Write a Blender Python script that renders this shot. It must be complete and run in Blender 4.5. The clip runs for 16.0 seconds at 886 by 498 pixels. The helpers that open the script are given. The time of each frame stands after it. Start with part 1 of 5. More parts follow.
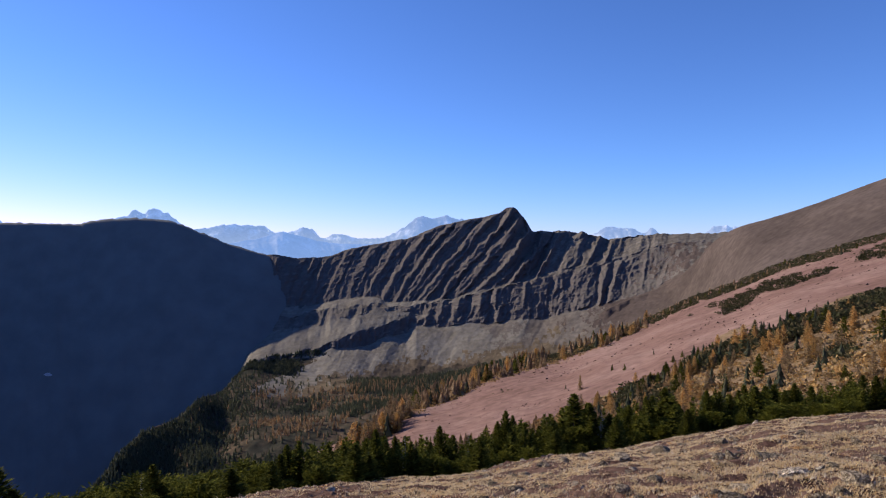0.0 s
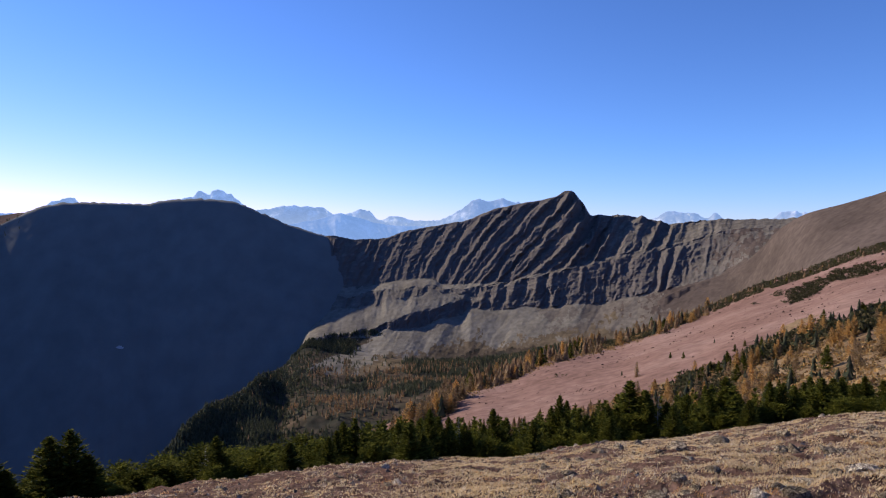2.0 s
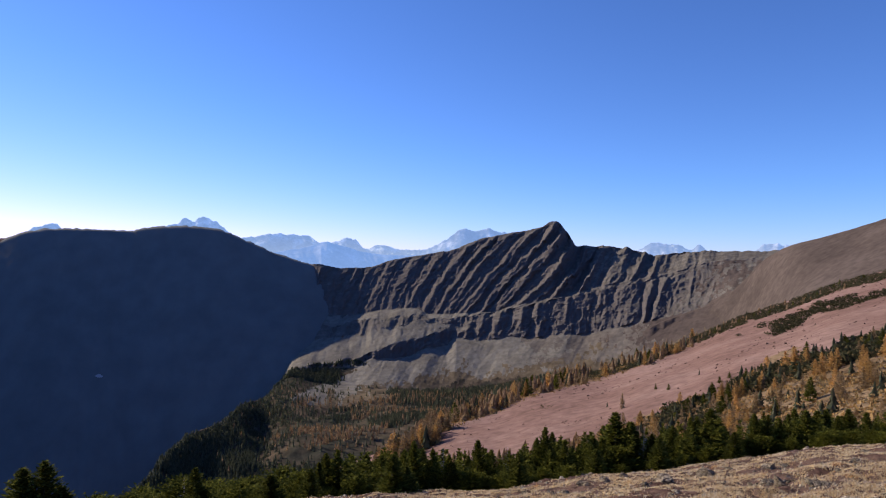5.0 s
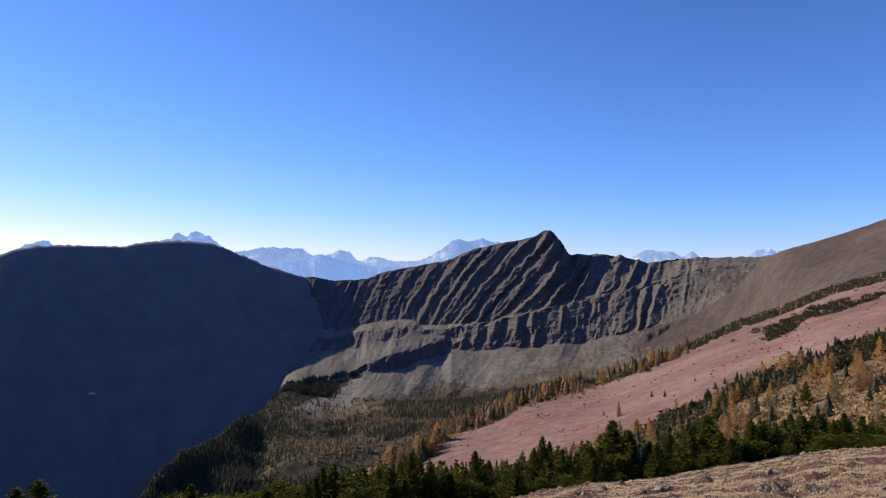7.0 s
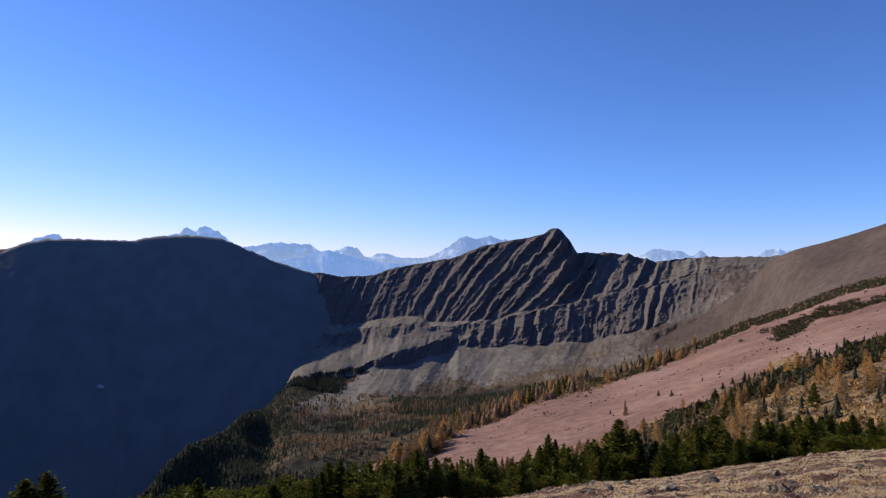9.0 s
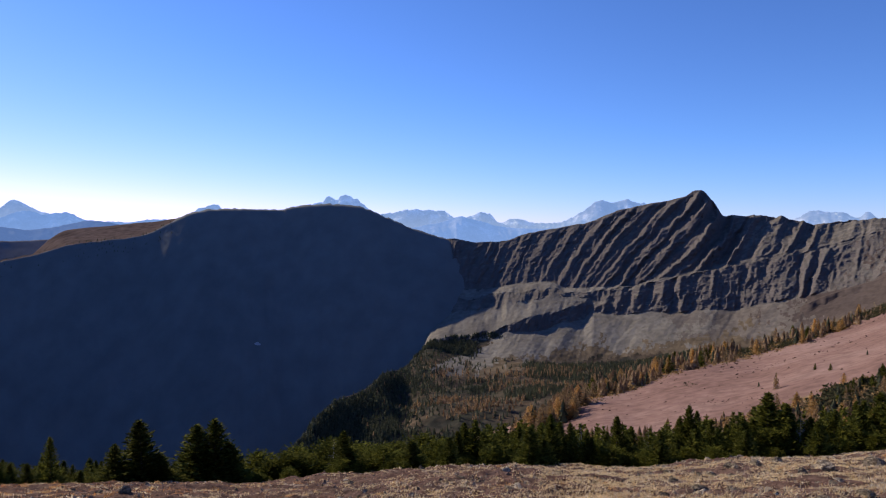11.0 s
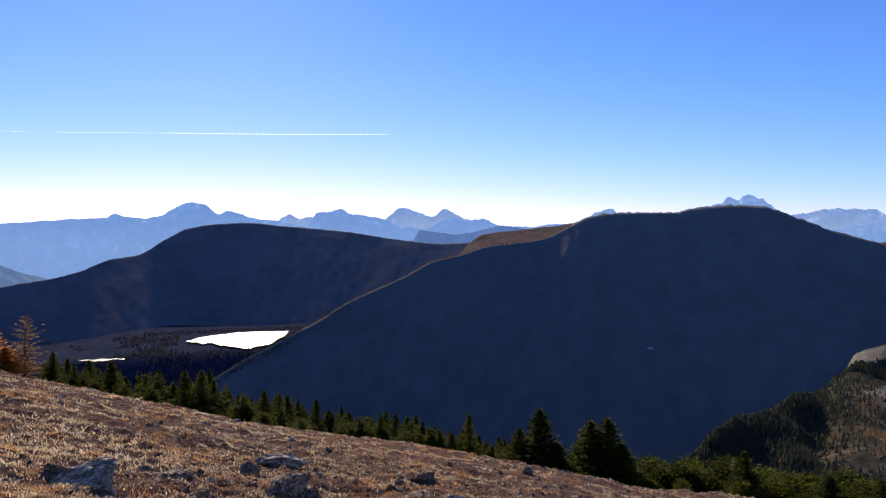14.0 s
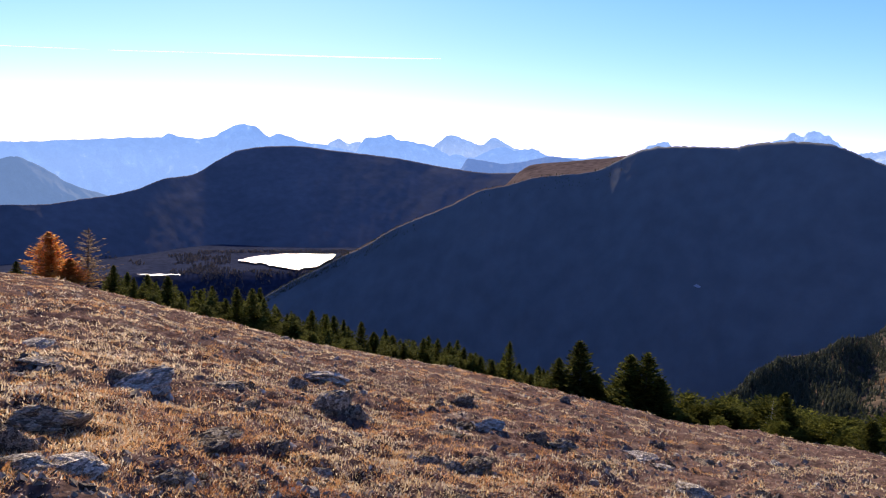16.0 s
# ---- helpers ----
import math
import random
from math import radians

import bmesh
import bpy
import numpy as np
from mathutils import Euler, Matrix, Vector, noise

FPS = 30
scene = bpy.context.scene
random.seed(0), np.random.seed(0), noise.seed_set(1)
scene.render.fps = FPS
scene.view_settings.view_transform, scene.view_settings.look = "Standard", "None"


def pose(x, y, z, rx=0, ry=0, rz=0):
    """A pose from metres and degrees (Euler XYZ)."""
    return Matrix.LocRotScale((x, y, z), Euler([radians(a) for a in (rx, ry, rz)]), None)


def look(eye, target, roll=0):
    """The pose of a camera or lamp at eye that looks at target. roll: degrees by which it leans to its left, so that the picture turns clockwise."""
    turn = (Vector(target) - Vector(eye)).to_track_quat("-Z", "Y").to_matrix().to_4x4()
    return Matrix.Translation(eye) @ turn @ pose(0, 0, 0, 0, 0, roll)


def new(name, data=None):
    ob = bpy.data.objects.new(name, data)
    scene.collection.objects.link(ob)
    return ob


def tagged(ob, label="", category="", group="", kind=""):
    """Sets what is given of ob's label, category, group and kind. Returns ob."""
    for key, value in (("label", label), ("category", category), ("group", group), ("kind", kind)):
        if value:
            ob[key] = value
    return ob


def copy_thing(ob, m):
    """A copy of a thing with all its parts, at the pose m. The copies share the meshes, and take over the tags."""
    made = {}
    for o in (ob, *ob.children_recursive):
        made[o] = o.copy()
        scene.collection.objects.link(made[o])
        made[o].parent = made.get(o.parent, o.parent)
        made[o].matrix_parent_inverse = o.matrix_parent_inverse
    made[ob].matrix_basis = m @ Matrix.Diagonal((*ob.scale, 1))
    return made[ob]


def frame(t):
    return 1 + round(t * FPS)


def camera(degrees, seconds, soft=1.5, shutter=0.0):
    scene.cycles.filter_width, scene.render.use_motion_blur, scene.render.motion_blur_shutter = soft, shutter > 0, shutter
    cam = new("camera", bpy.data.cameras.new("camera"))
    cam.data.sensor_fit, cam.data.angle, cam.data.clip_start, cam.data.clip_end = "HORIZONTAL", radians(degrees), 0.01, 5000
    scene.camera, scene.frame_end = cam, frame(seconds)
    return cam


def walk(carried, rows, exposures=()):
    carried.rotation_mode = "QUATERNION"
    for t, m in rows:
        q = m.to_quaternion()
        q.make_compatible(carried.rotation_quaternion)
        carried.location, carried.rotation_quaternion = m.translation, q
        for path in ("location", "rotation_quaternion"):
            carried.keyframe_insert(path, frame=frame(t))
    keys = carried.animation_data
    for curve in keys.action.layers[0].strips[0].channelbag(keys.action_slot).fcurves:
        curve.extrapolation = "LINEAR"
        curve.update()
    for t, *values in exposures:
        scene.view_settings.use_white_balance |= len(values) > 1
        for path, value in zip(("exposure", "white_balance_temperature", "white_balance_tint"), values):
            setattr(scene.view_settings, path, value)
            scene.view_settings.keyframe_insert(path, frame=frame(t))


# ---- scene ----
# ---- camera: one stand on the shoulder, turned by hand ----
EYE = 1.6
cam = camera(67.05, 16.0, soft=1.15)
TURNS = [  # seconds, yaw, pitch, roll
    (0.0, 0.00, 0.00, 0.00), (0.5, 2.53, 0.00, -0.32), (1.0, 3.49, 0.35, -0.43), (1.5, 3.00, 0.21, 0.04),
    (2.0, 4.78, -1.50, -0.66), (2.5, 5.60, -1.93, -1.39), (3.0, 3.69, -1.61, -1.68), (3.5, 2.82, -1.36, -1.13),
    (4.0, 2.66, -0.70, -1.25), (4.5, 2.80, 0.97, -1.48), (4.7, 3.40, 0.97, -1.40), (5.8, 3.40, 1.45, -0.70),
    (7.0, 3.07, 1.96, -0.21), (7.5, 4.05, 2.20, -0.42), (8.0, 3.59, 2.21, -0.55), (8.2, 3.46, 2.17, -0.60),
    (9.3, 3.95, 1.55, -0.85), (10.3, 7.30, 0.50, -1.00), (10.5, 8.95, -0.19, -0.98), (11.0, 15.06, -1.36, -0.34),
    (11.5, 19.09, -0.47, 0.47), (12.0, 21.69, -0.68, 0.94), (12.5, 26.80, 0.06, 0.92), (13.0, 35.22, -1.81, 0.49),
    (13.5, 42.54, -0.28, 0.20), (14.0, 47.88, -1.20, -0.11), (14.5, 52.27, -4.08, -0.98), (15.0, 53.00, -6.21, -1.31),
    (15.5, 52.15, -6.68, -1.25), (16.0, 51.97, -7.37, -1.83)]
walk(cam, [(t, pose(0.03, 0.01, EYE, 90 + p, r, y)) for t, y, p, r in TURNS],
     exposures=[(0.0, 0.39, 6500, 10), (7.6, 0.39, 6500, 10), (8.1, 0.29, 6500, 10), (10.8, 0.28, 6500, 10), (12.5, 0.28, 6500, 10), (13.1, 0.30, 6500, 10), (13.5, 0.44, 6500, 11), (13.9, 0.28, 6500, 11), (15.0, 0.38, 6600, 18), (15.6, 0.52, 6600, 16), (16.0, 0.82, 6600, 15)])

# ---- light: clear autumn afternoon, low sun ahead over the valley ----
SUN_BEARING, SUN_HEIGHT = 66.0, 27.0
world = bpy.data.worlds.new("sky")
scene.world = world
world.use_nodes = True
wn = world.node_tree
sky = wn.nodes.new("ShaderNodeTexSky")
sky.sky_type = 'NISHITA'
sky.sun_disc = False
sky.sun_elevation, sky.sun_rotation = radians(SUN_HEIGHT), radians(-SUN_BEARING)
sky.altitude, sky.air_density, sky.dust_density, sky.ozone_density = 2200, 1.0, 0.28, 3.0
wn.nodes["Background"].inputs["Strength"].default_value = 0.091
deep = wn.nodes.new("ShaderNodeGamma")   # thin, dry mountain air: a deeper blue overhead
deep.inputs["Gamma"].default_value = 1.05
cool = wn.nodes.new("ShaderNodeMix")
cool.data_type, cool.blend_type = 'RGBA', 'MULTIPLY'
cool.inputs["Factor"].default_value = 1.0
haze = wn.nodes.new("ShaderNodeMix")     # whiter haze where the sky is brightest
haze.data_type = 'RGBA'
haze.inputs["A"].default_value, haze.inputs["B"].default_value = (0.685, 0.918, 1.42, 1), (1.07, 0.862, 1.45, 1)
lit, span = wn.nodes.new("ShaderNodeRGBToBW"), wn.nodes.new("ShaderNodeMapRange")
span.inputs["From Min"].default_value, span.inputs["From Max"].default_value = 3.6, 9.0
wn.links.new(sky.outputs["Color"], lit.inputs["Color"])
wn.links.new(lit.outputs["Val"], span.inputs["Value"])
wn.links.new(span.outputs["Result"], haze.inputs["Factor"])
wn.links.new(haze.outputs["Result"], cool.inputs["B"])
wn.links.new(sky.outputs["Color"], deep.inputs["Color"])
wn.links.new(deep.outputs["Color"], cool.inputs["A"])
wn.links.new(cool.outputs["Result"], wn.nodes["Background"].inputs["Color"])
sun = new("sun", bpy.data.lights.new("sun", "SUN"))
sun.data.energy, sun.data.angle, sun.data.color = 5.0, radians(0.53), (1.0, 0.86, 0.66)
_b, _h = radians(SUN_BEARING), radians(SUN_HEIGHT)
sun.matrix_world = look((0, 0, 0), (math.sin(_b) * math.cos(_h), -math.cos(_b) * math.cos(_h), -math.sin(_h)))


# ---- small tools ----
_lattice = np.random.RandomState(3).rand(256, 256)


def vnoise(x, y):
    """Smooth value noise, -1 to 1, on arrays."""
    x, y = np.asarray(x, float), np.asarray(y, float)
    xi, yi = np.floor(x).astype(int), np.floor(y).astype(int)
    u, v = x - xi, y - yi
    u, v = u * u * u * (u * (6 * u - 15) + 10), v * v * v * (v * (6 * v - 15) + 10)
    a, b = _lattice[xi % 256, yi % 256], _lattice[(xi + 1) % 256, yi % 256]
    c, d = _lattice[xi % 256, (yi + 1) % 256], _lattice[(xi + 1) % 256, (yi + 1) % 256]
    return 2 * ((a * (1 - u) + b * u) * (1 - v) + (c * (1 - u) + d * u) * v) - 1


def fbm(x, y, octaves=4, gain=0.5):
    out, amp = 0.0, 1.0
    for k in range(octaves):
        out = out + amp * vnoise(x * 2 ** k + 17.3 * k, y * 2 ** k + 5.1 * k)
        amp *= gain
    return out


def ridged(x, y, octaves=4, gain=0.5):
    out, amp = 0.0, 1.0
    for k in range(octaves):
        out = out + amp * (1 - 2 * np.abs(vnoise(x * 2 ** k + 9.7 * k, y * 2 ** k + 3.3 * k)))
        amp *= gain
    return out


def curve(points):
    """A smooth function through (bearing, value) pairs."""
    pts = sorted(points)
    xs, ys = np.array([p[0] for p in pts], float), np.array([p[1] for p in pts], float)
    d = np.diff(ys) / np.diff(xs)
    m = np.concatenate([[d[0]], np.where(d[1:] * d[:-1] > 0, 2 * d[1:] * d[:-1] / (d[1:] + d[:-1] + 1e-12 * np.sign(d[1:] + d[:-1])), 0), [d[-1]]])

    def at(q):
        q = np.clip(q, xs[0], xs[-1])
        i = np.clip(np.searchsorted(xs, q) - 1, 0, len(xs) - 2)
        h = xs[i + 1] - xs[i]
        t = (q - xs[i]) / h
        return (ys[i] * (1 + 2 * t) * (1 - t) ** 2 + m[i] * h * t * (1 - t) ** 2
                + ys[i + 1] * t * t * (3 - 2 * t) + m[i + 1] * h * t * t * (t - 1))
    return at


def step(a, b, x):
    t = np.clip((x - a) / (b - a), 0, 1)
    return t * t * (3 - 2 * t)


def rise(el, r):
    """Height of a point seen el degrees above the eye at r metres."""
    return EYE + r * np.tan(np.radians(el))


def mesh_object(name, verts, faces, material, parent=None, smooth=True):
    me = bpy.data.meshes.new(name)
    verts, faces = np.asarray(verts, np.float32), np.asarray(faces, np.int32)
    me.vertices.add(len(verts))
    me.vertices.foreach_set("co", verts.ravel())
    k = faces.shape[1]
    me.loops.add(faces.size)
    me.loops.foreach_set("vertex_index", faces.ravel())
    me.polygons.add(len(faces))
    me.polygons.foreach_set("loop_start", np.arange(0, faces.size, k, dtype=np.int32))
    me.polygons.foreach_set("loop_total", np.full(len(faces), k, np.int32))
    me.polygons.foreach_set("use_smooth", np.full(len(faces), smooth))
    me.update(calc_edges=True)
    me.validate()
    me.materials.append(material)
    ob = new(name, me)
    ob.parent = parent
    return ob


def grid_faces(rows, cols, wrap=False):
    j, i = np.meshgrid(np.arange(rows - 1), np.arange(cols if wrap else cols - 1), indexing="ij")
    a, b = j * cols + i, j * cols + (i + 1) % cols
    return np.stack([a, b, b + cols, a + cols], -1).reshape(-1, 4)


# ---- materials ----
def material(name, stops, scale, rough=0.9, bump=0.3, bump_scale=None, stretch=(1, 1, 1), fine=None, steep=None, spread=None, spec=0.0, thin=0.0, distance=None):
    """Noise-mottled surface. stops: colours from low to high noise. fine: (scale, amount) of a second grain.
    steep: (colour, from, to) laid where the face is steeper. spread: brightness range by object or island."""
    m = bpy.data.materials.new(name)
    m.use_nodes = True
    nt = m.node_tree
    N, L = nt.nodes, nt.links
    bsdf = N["Principled BSDF"]
    bsdf.inputs["Roughness"].default_value = rough
    bsdf.inputs["Specular IOR Level"].default_value = spec
    tc = N.new("ShaderNodeTexCoord")
    mp = N.new("ShaderNodeMapping")
    mp.inputs["Scale"].default_value = stretch
    L.new(tc.outputs["Object"], mp.inputs["Vector"])
    n1 = N.new("ShaderNodeTexNoise")
    n1.inputs["Scale"].default_value, n1.inputs["Detail"].default_value, n1.inputs["Roughness"].default_value = scale, 8, 0.62
    L.new(mp.outputs["Vector"], n1.inputs["Vector"])
    ramp = N.new("ShaderNodeValToRGB")
    el = ramp.color_ramp.elements
    lo, hi = 0.32, 0.68
    for k, c in enumerate(stops):
        p = lo + (hi - lo) * k / max(1, len(stops) - 1)
        e = el[k] if k < 2 else el.new(p)
        e.position = p
        e.color = (*c, 1)
    L.new(n1.outputs["Fac"], ramp.inputs["Fac"])
    col = ramp.outputs["Color"]
    if fine:
        n2 = N.new("ShaderNodeTexNoise")
        n2.inputs["Scale"].default_value, n2.inputs["Detail"].default_value = fine[0], 5
        L.new(mp.outputs["Vector"], n2.inputs["Vector"])
        mr = N.new("ShaderNodeMapRange")
        mr.inputs["From Min"].default_value, mr.inputs["From Max"].default_value = 0.3, 0.7
        mr.inputs["To Min"].default_value, mr.inputs["To Max"].default_value = 1 - fine[1], 1 + fine[1]
        L.new(n2.outputs["Fac"], mr.inputs["Value"])
        mx = N.new("ShaderNodeMix")
        mx.data_type, mx.blend_type = 'RGBA', 'MULTIPLY'
        mx.inputs["Factor"].default_value = 1
        L.new(col, mx.inputs["A"])
        L.new(mr.outputs["Result"], mx.inputs["B"])
        col = mx.outputs["Result"]
    if steep:
        geo = N.new("ShaderNodeNewGeometry")
        sep = N.new("ShaderNodeSeparateXYZ")
        L.new(geo.outputs["Normal"], sep.inputs["Vector"])
        ad = N.new("ShaderNodeMath")
        ad.operation = 'MULTIPLY_ADD'
        L.new(n1.outputs["Fac"], ad.inputs[0])
        ad.inputs[1].default_value = 0.25
        L.new(sep.outputs["Z"], ad.inputs[2])
        mr = N.new("ShaderNodeMapRange")
        mr.inputs["From Min"].default_value, mr.inputs["From Max"].default_value = steep[1] + 0.125, steep[2] + 0.125
        mr.inputs["To Min"].default_value, mr.inputs["To Max"].default_value = 1, 0
        L.new(ad.outputs[0], mr.inputs["Value"])
        mx = N.new("ShaderNodeMix")
        mx.data_type = 'RGBA'
        L.new(mr.outputs["Result"], mx.inputs["Factor"])
        L.new(col, mx.inputs["A"])
        mx.inputs["B"].default_value = (*steep[0], 1)
        col = mx.outputs["Result"]
    if spread:
        if spread[0] == "object":
            src = N.new("ShaderNodeObjectInfo").outputs["Random"]
        else:
            src = N.new("ShaderNodeNewGeometry").outputs["Random Per Island"]
        mr = N.new("ShaderNodeMapRange")
        mr.inputs["To Min"].default_value, mr.inputs["To Max"].default_value = spread[1], spread[2]
        L.new(src, mr.inputs["Value"])
        mx = N.new("ShaderNodeMix")
        mx.data_type, mx.blend_type = 'RGBA', 'MULTIPLY'
        mx.inputs["Factor"].default_value = 1
        L.new(col, mx.inputs["A"])
        L.new(mr.outputs["Result"], mx.inputs["B"])
        col = mx.outputs["Result"]
    L.new(col, bsdf.inputs["Base Color"])
    if bump:
        bn = N.new("ShaderNodeTexNoise")
        bn.inputs["Scale"].default_value, bn.inputs["Detail"].default_value = bump_scale or scale * 4, 6
        L.new(mp.outputs["Vector"], bn.inputs["Vector"])
        bp = N.new("ShaderNodeBump")
        bp.inputs["Strength"].default_value = bump
        bp.inputs["Distance"].default_value = distance or 0.3 / (bump_scale or scale * 4)
        L.new(bn.outputs["Fac"], bp.inputs["Height"])
        L.new(bp.outputs["Normal"], bsdf.inputs["Normal"])
    if thin:
        tr = N.new("ShaderNodeBsdfTranslucent")
        L.new(col, tr.inputs["Color"])
        mix = N.new("ShaderNodeMixShader")
        mix.inputs["Fac"].default_value = thin
        L.new(bsdf.outputs["BSDF"], mix.inputs[1])
        L.new(tr.outputs["BSDF"], mix.inputs[2])
        L.new(mix.outputs["Shader"], N["Material Output"].inputs["Surface"])
    return m


def haze_glow_material(name, rock, air, snow, glow, scale=0.010):
    """Far range: rock and snow streaks, kilometres of blue air painted on as emission."""
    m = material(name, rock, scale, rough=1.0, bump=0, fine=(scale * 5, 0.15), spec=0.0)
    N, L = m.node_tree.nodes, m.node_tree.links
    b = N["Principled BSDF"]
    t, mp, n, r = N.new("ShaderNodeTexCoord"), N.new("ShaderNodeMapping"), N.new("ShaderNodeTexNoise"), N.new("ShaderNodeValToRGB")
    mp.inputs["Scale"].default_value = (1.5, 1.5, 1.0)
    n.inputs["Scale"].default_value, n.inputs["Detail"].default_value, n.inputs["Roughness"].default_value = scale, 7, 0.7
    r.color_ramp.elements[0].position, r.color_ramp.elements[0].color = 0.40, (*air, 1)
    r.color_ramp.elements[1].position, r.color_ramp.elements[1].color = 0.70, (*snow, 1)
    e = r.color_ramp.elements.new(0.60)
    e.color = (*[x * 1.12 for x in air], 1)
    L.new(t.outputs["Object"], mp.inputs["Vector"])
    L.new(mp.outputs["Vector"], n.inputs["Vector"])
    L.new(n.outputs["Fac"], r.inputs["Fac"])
    # painted haze grows paler towards the foot of the range
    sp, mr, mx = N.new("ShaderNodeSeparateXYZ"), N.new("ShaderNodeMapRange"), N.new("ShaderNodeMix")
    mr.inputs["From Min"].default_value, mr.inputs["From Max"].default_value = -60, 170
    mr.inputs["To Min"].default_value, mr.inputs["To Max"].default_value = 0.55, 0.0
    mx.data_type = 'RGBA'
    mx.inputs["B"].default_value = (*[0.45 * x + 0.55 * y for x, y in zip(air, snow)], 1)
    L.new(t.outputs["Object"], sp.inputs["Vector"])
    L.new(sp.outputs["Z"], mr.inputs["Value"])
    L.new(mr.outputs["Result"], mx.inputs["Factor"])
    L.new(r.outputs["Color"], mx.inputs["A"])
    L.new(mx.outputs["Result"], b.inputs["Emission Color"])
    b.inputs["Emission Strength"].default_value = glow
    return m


M_MEADOW = material("meadow_soil", [(0.042, 0.025, 0.020), (0.080, 0.048, 0.039), (0.125, 0.081, 0.064), (0.06, 0.038, 0.031), (0.24, 0.185, 0.145)], 1.3, bump=0.7, bump_scale=9, fine=(16, 0.5), distance=0.06)
M_WALL = material("ribbed_rock", [(0.098, 0.088, 0.080), (0.122, 0.110, 0.099), (0.148, 0.135, 0.120)], 0.012, bump=0.6, bump_scale=0.12, fine=(0.09, 0.3), steep=((0.112, 0.098, 0.096), 0.60, 0.86), distance=2.5)
M_TALUS = material("grey_talus", [(0.135, 0.122, 0.106), (0.165, 0.151, 0.132), (0.195, 0.18, 0.158)], 0.018, bump=0.5, bump_scale=0.22, fine=(0.12, 0.2), distance=1.2)
M_TALUS_BROWN = material("brown_grey_talus", [(0.105, 0.090, 0.079), (0.130, 0.113, 0.100), (0.155, 0.137, 0.121)], 0.018, bump=0.5, bump_scale=0.22, fine=(0.12, 0.2), distance=1.2)
M_RED = material("red_scree", [(0.145, 0.088, 0.075), (0.195, 0.122, 0.105), (0.245, 0.163, 0.142)], 0.02, bump=0.5, bump_scale=0.5, fine=(0.3, 0.22), distance=0.5)
M_GOLD = material("dry_grass_slope", [(0.075, 0.054, 0.036), (0.14, 0.096, 0.058), (0.20, 0.142, 0.088), (0.10, 0.066, 0.044)], 0.08, bump=0.5, bump_scale=0.8, fine=(0.7, 0.35), distance=0.4)
M_UPPER = material("brown_scree", [(0.064, 0.051, 0.047), (0.086, 0.068, 0.062), (0.104, 0.083, 0.076)], 0.012, bump=0.22, bump_scale=0.3, fine=(0.15, 0.18), distance=0.9)
M_BENCH = material("bench_turf", [(0.030, 0.032, 0.026), (0.044, 0.042, 0.033), (0.085, 0.064, 0.047), (0.040, 0.038, 0.031)], 0.018, bump=0.5, bump_scale=0.15, fine=(0.12, 0.35), distance=2.0)
# paler than forest: the haze in front of the shaded face is painted in
M_DARK = material("forested_mountain_haze_lift", [(0.138, 0.145, 0.145), (0.152, 0.156, 0.154), (0.172, 0.17, 0.163)], 0.004, bump=0.15, bump_scale=0.08, fine=(0.03, 0.10), stretch=(1, 1, 0.45), distance=3.0)
M_SPUR = material("dry_turf_spur", [(0.078, 0.058, 0.053), (0.105, 0.079, 0.072), (0.062, 0.047, 0.044)], 0.01, bump=0.4, bump_scale=0.1, fine=(0.06, 0.3), distance=2.0)
M_DRY_TURF = material("tawny_cirque_turf", [(0.088, 0.070, 0.050), (0.12, 0.094, 0.066), (0.145, 0.112, 0.078)], 0.02, bump=0.4, bump_scale=0.2, fine=(0.12, 0.3), distance=1.5)
# lifted to grey-blue: haze before the ridge is put into its base colour
M_HUMP = material("far_forest_haze_grey", [(0.125, 0.125, 0.135), (0.145, 0.14, 0.15), (0.17, 0.16, 0.17)], 0.004, bump=0.15, bump_scale=0.06, fine=(0.03, 0.10), distance=3.0)
# distance haze over the valley is put into this dark blue colour
M_VALLEY = material("valley_floor_haze_blue", [(0.024, 0.030, 0.054), (0.031, 0.037, 0.062), (0.027, 0.033, 0.057)], 0.01, bump=0.3, bump_scale=0.08, fine=(0.06, 0.3), distance=2.0)
M_FAR_1 = haze_glow_material("far_range_air_blue", [(0.06, 0.07, 0.08), (0.10, 0.10, 0.10), (0.22, 0.22, 0.22)], (0.165, 0.31, 0.66), (0.36, 0.52, 0.86), 0.72)
M_FAR_2 = haze_glow_material("farthest_range_air_pale", [(0.06, 0.07, 0.08), (0.12, 0.12, 0.12), (0.40, 0.40, 0.40)], (0.21, 0.345, 0.66), (0.84, 0.93, 1.0), 0.68)
M_FAR_4 = haze_glow_material("fore_range_air_dusky", [(0.06, 0.07, 0.07), (0.09, 0.09, 0.09)], (0.11, 0.205, 0.47), (0.14, 0.24, 0.52), 0.62)
M_FAR_3 = haze_glow_material("left_hill_air", [(0.06, 0.07, 0.07), (0.09, 0.09, 0.09)], (0.17, 0.29, 0.55), (0.19, 0.32, 0.58), 0.45)

# ---- the ground: meadow shoulder, drop to the valley, out to the horizon ----
edge_el = curve([(-180, 10), (-130, 10), (-90, 4), (-60, -4.3), (-45, -8.62), (-30, -12.3), (-25, -13.57), (-20, -14.87), (-13.8, -16.3), (-7, -17.59), (-2, -18.55), (5.5, -19.03), (8, -19.05), (12, -19.35), (20, -19.82), (25, -19.99), (31, -20.05), (35, -19.58), (41, -18.97), (46, -18.35), (51, -17.55), (56, -16.9), (61, -16), (66, -14.7), (70, -13.6), (74.5, -12.2), (78.6, -10.85), (82, -9.7), (86, -8.85), (100, -4), (120, 3), (150, 9), (180, 10)])
edge_r = curve([(-180, 60), (-60, 45), (-30, 32), (-10, 27), (20, 25), (45, 27), (65, 29), (80, 31), (100, 40), (180, 60)])


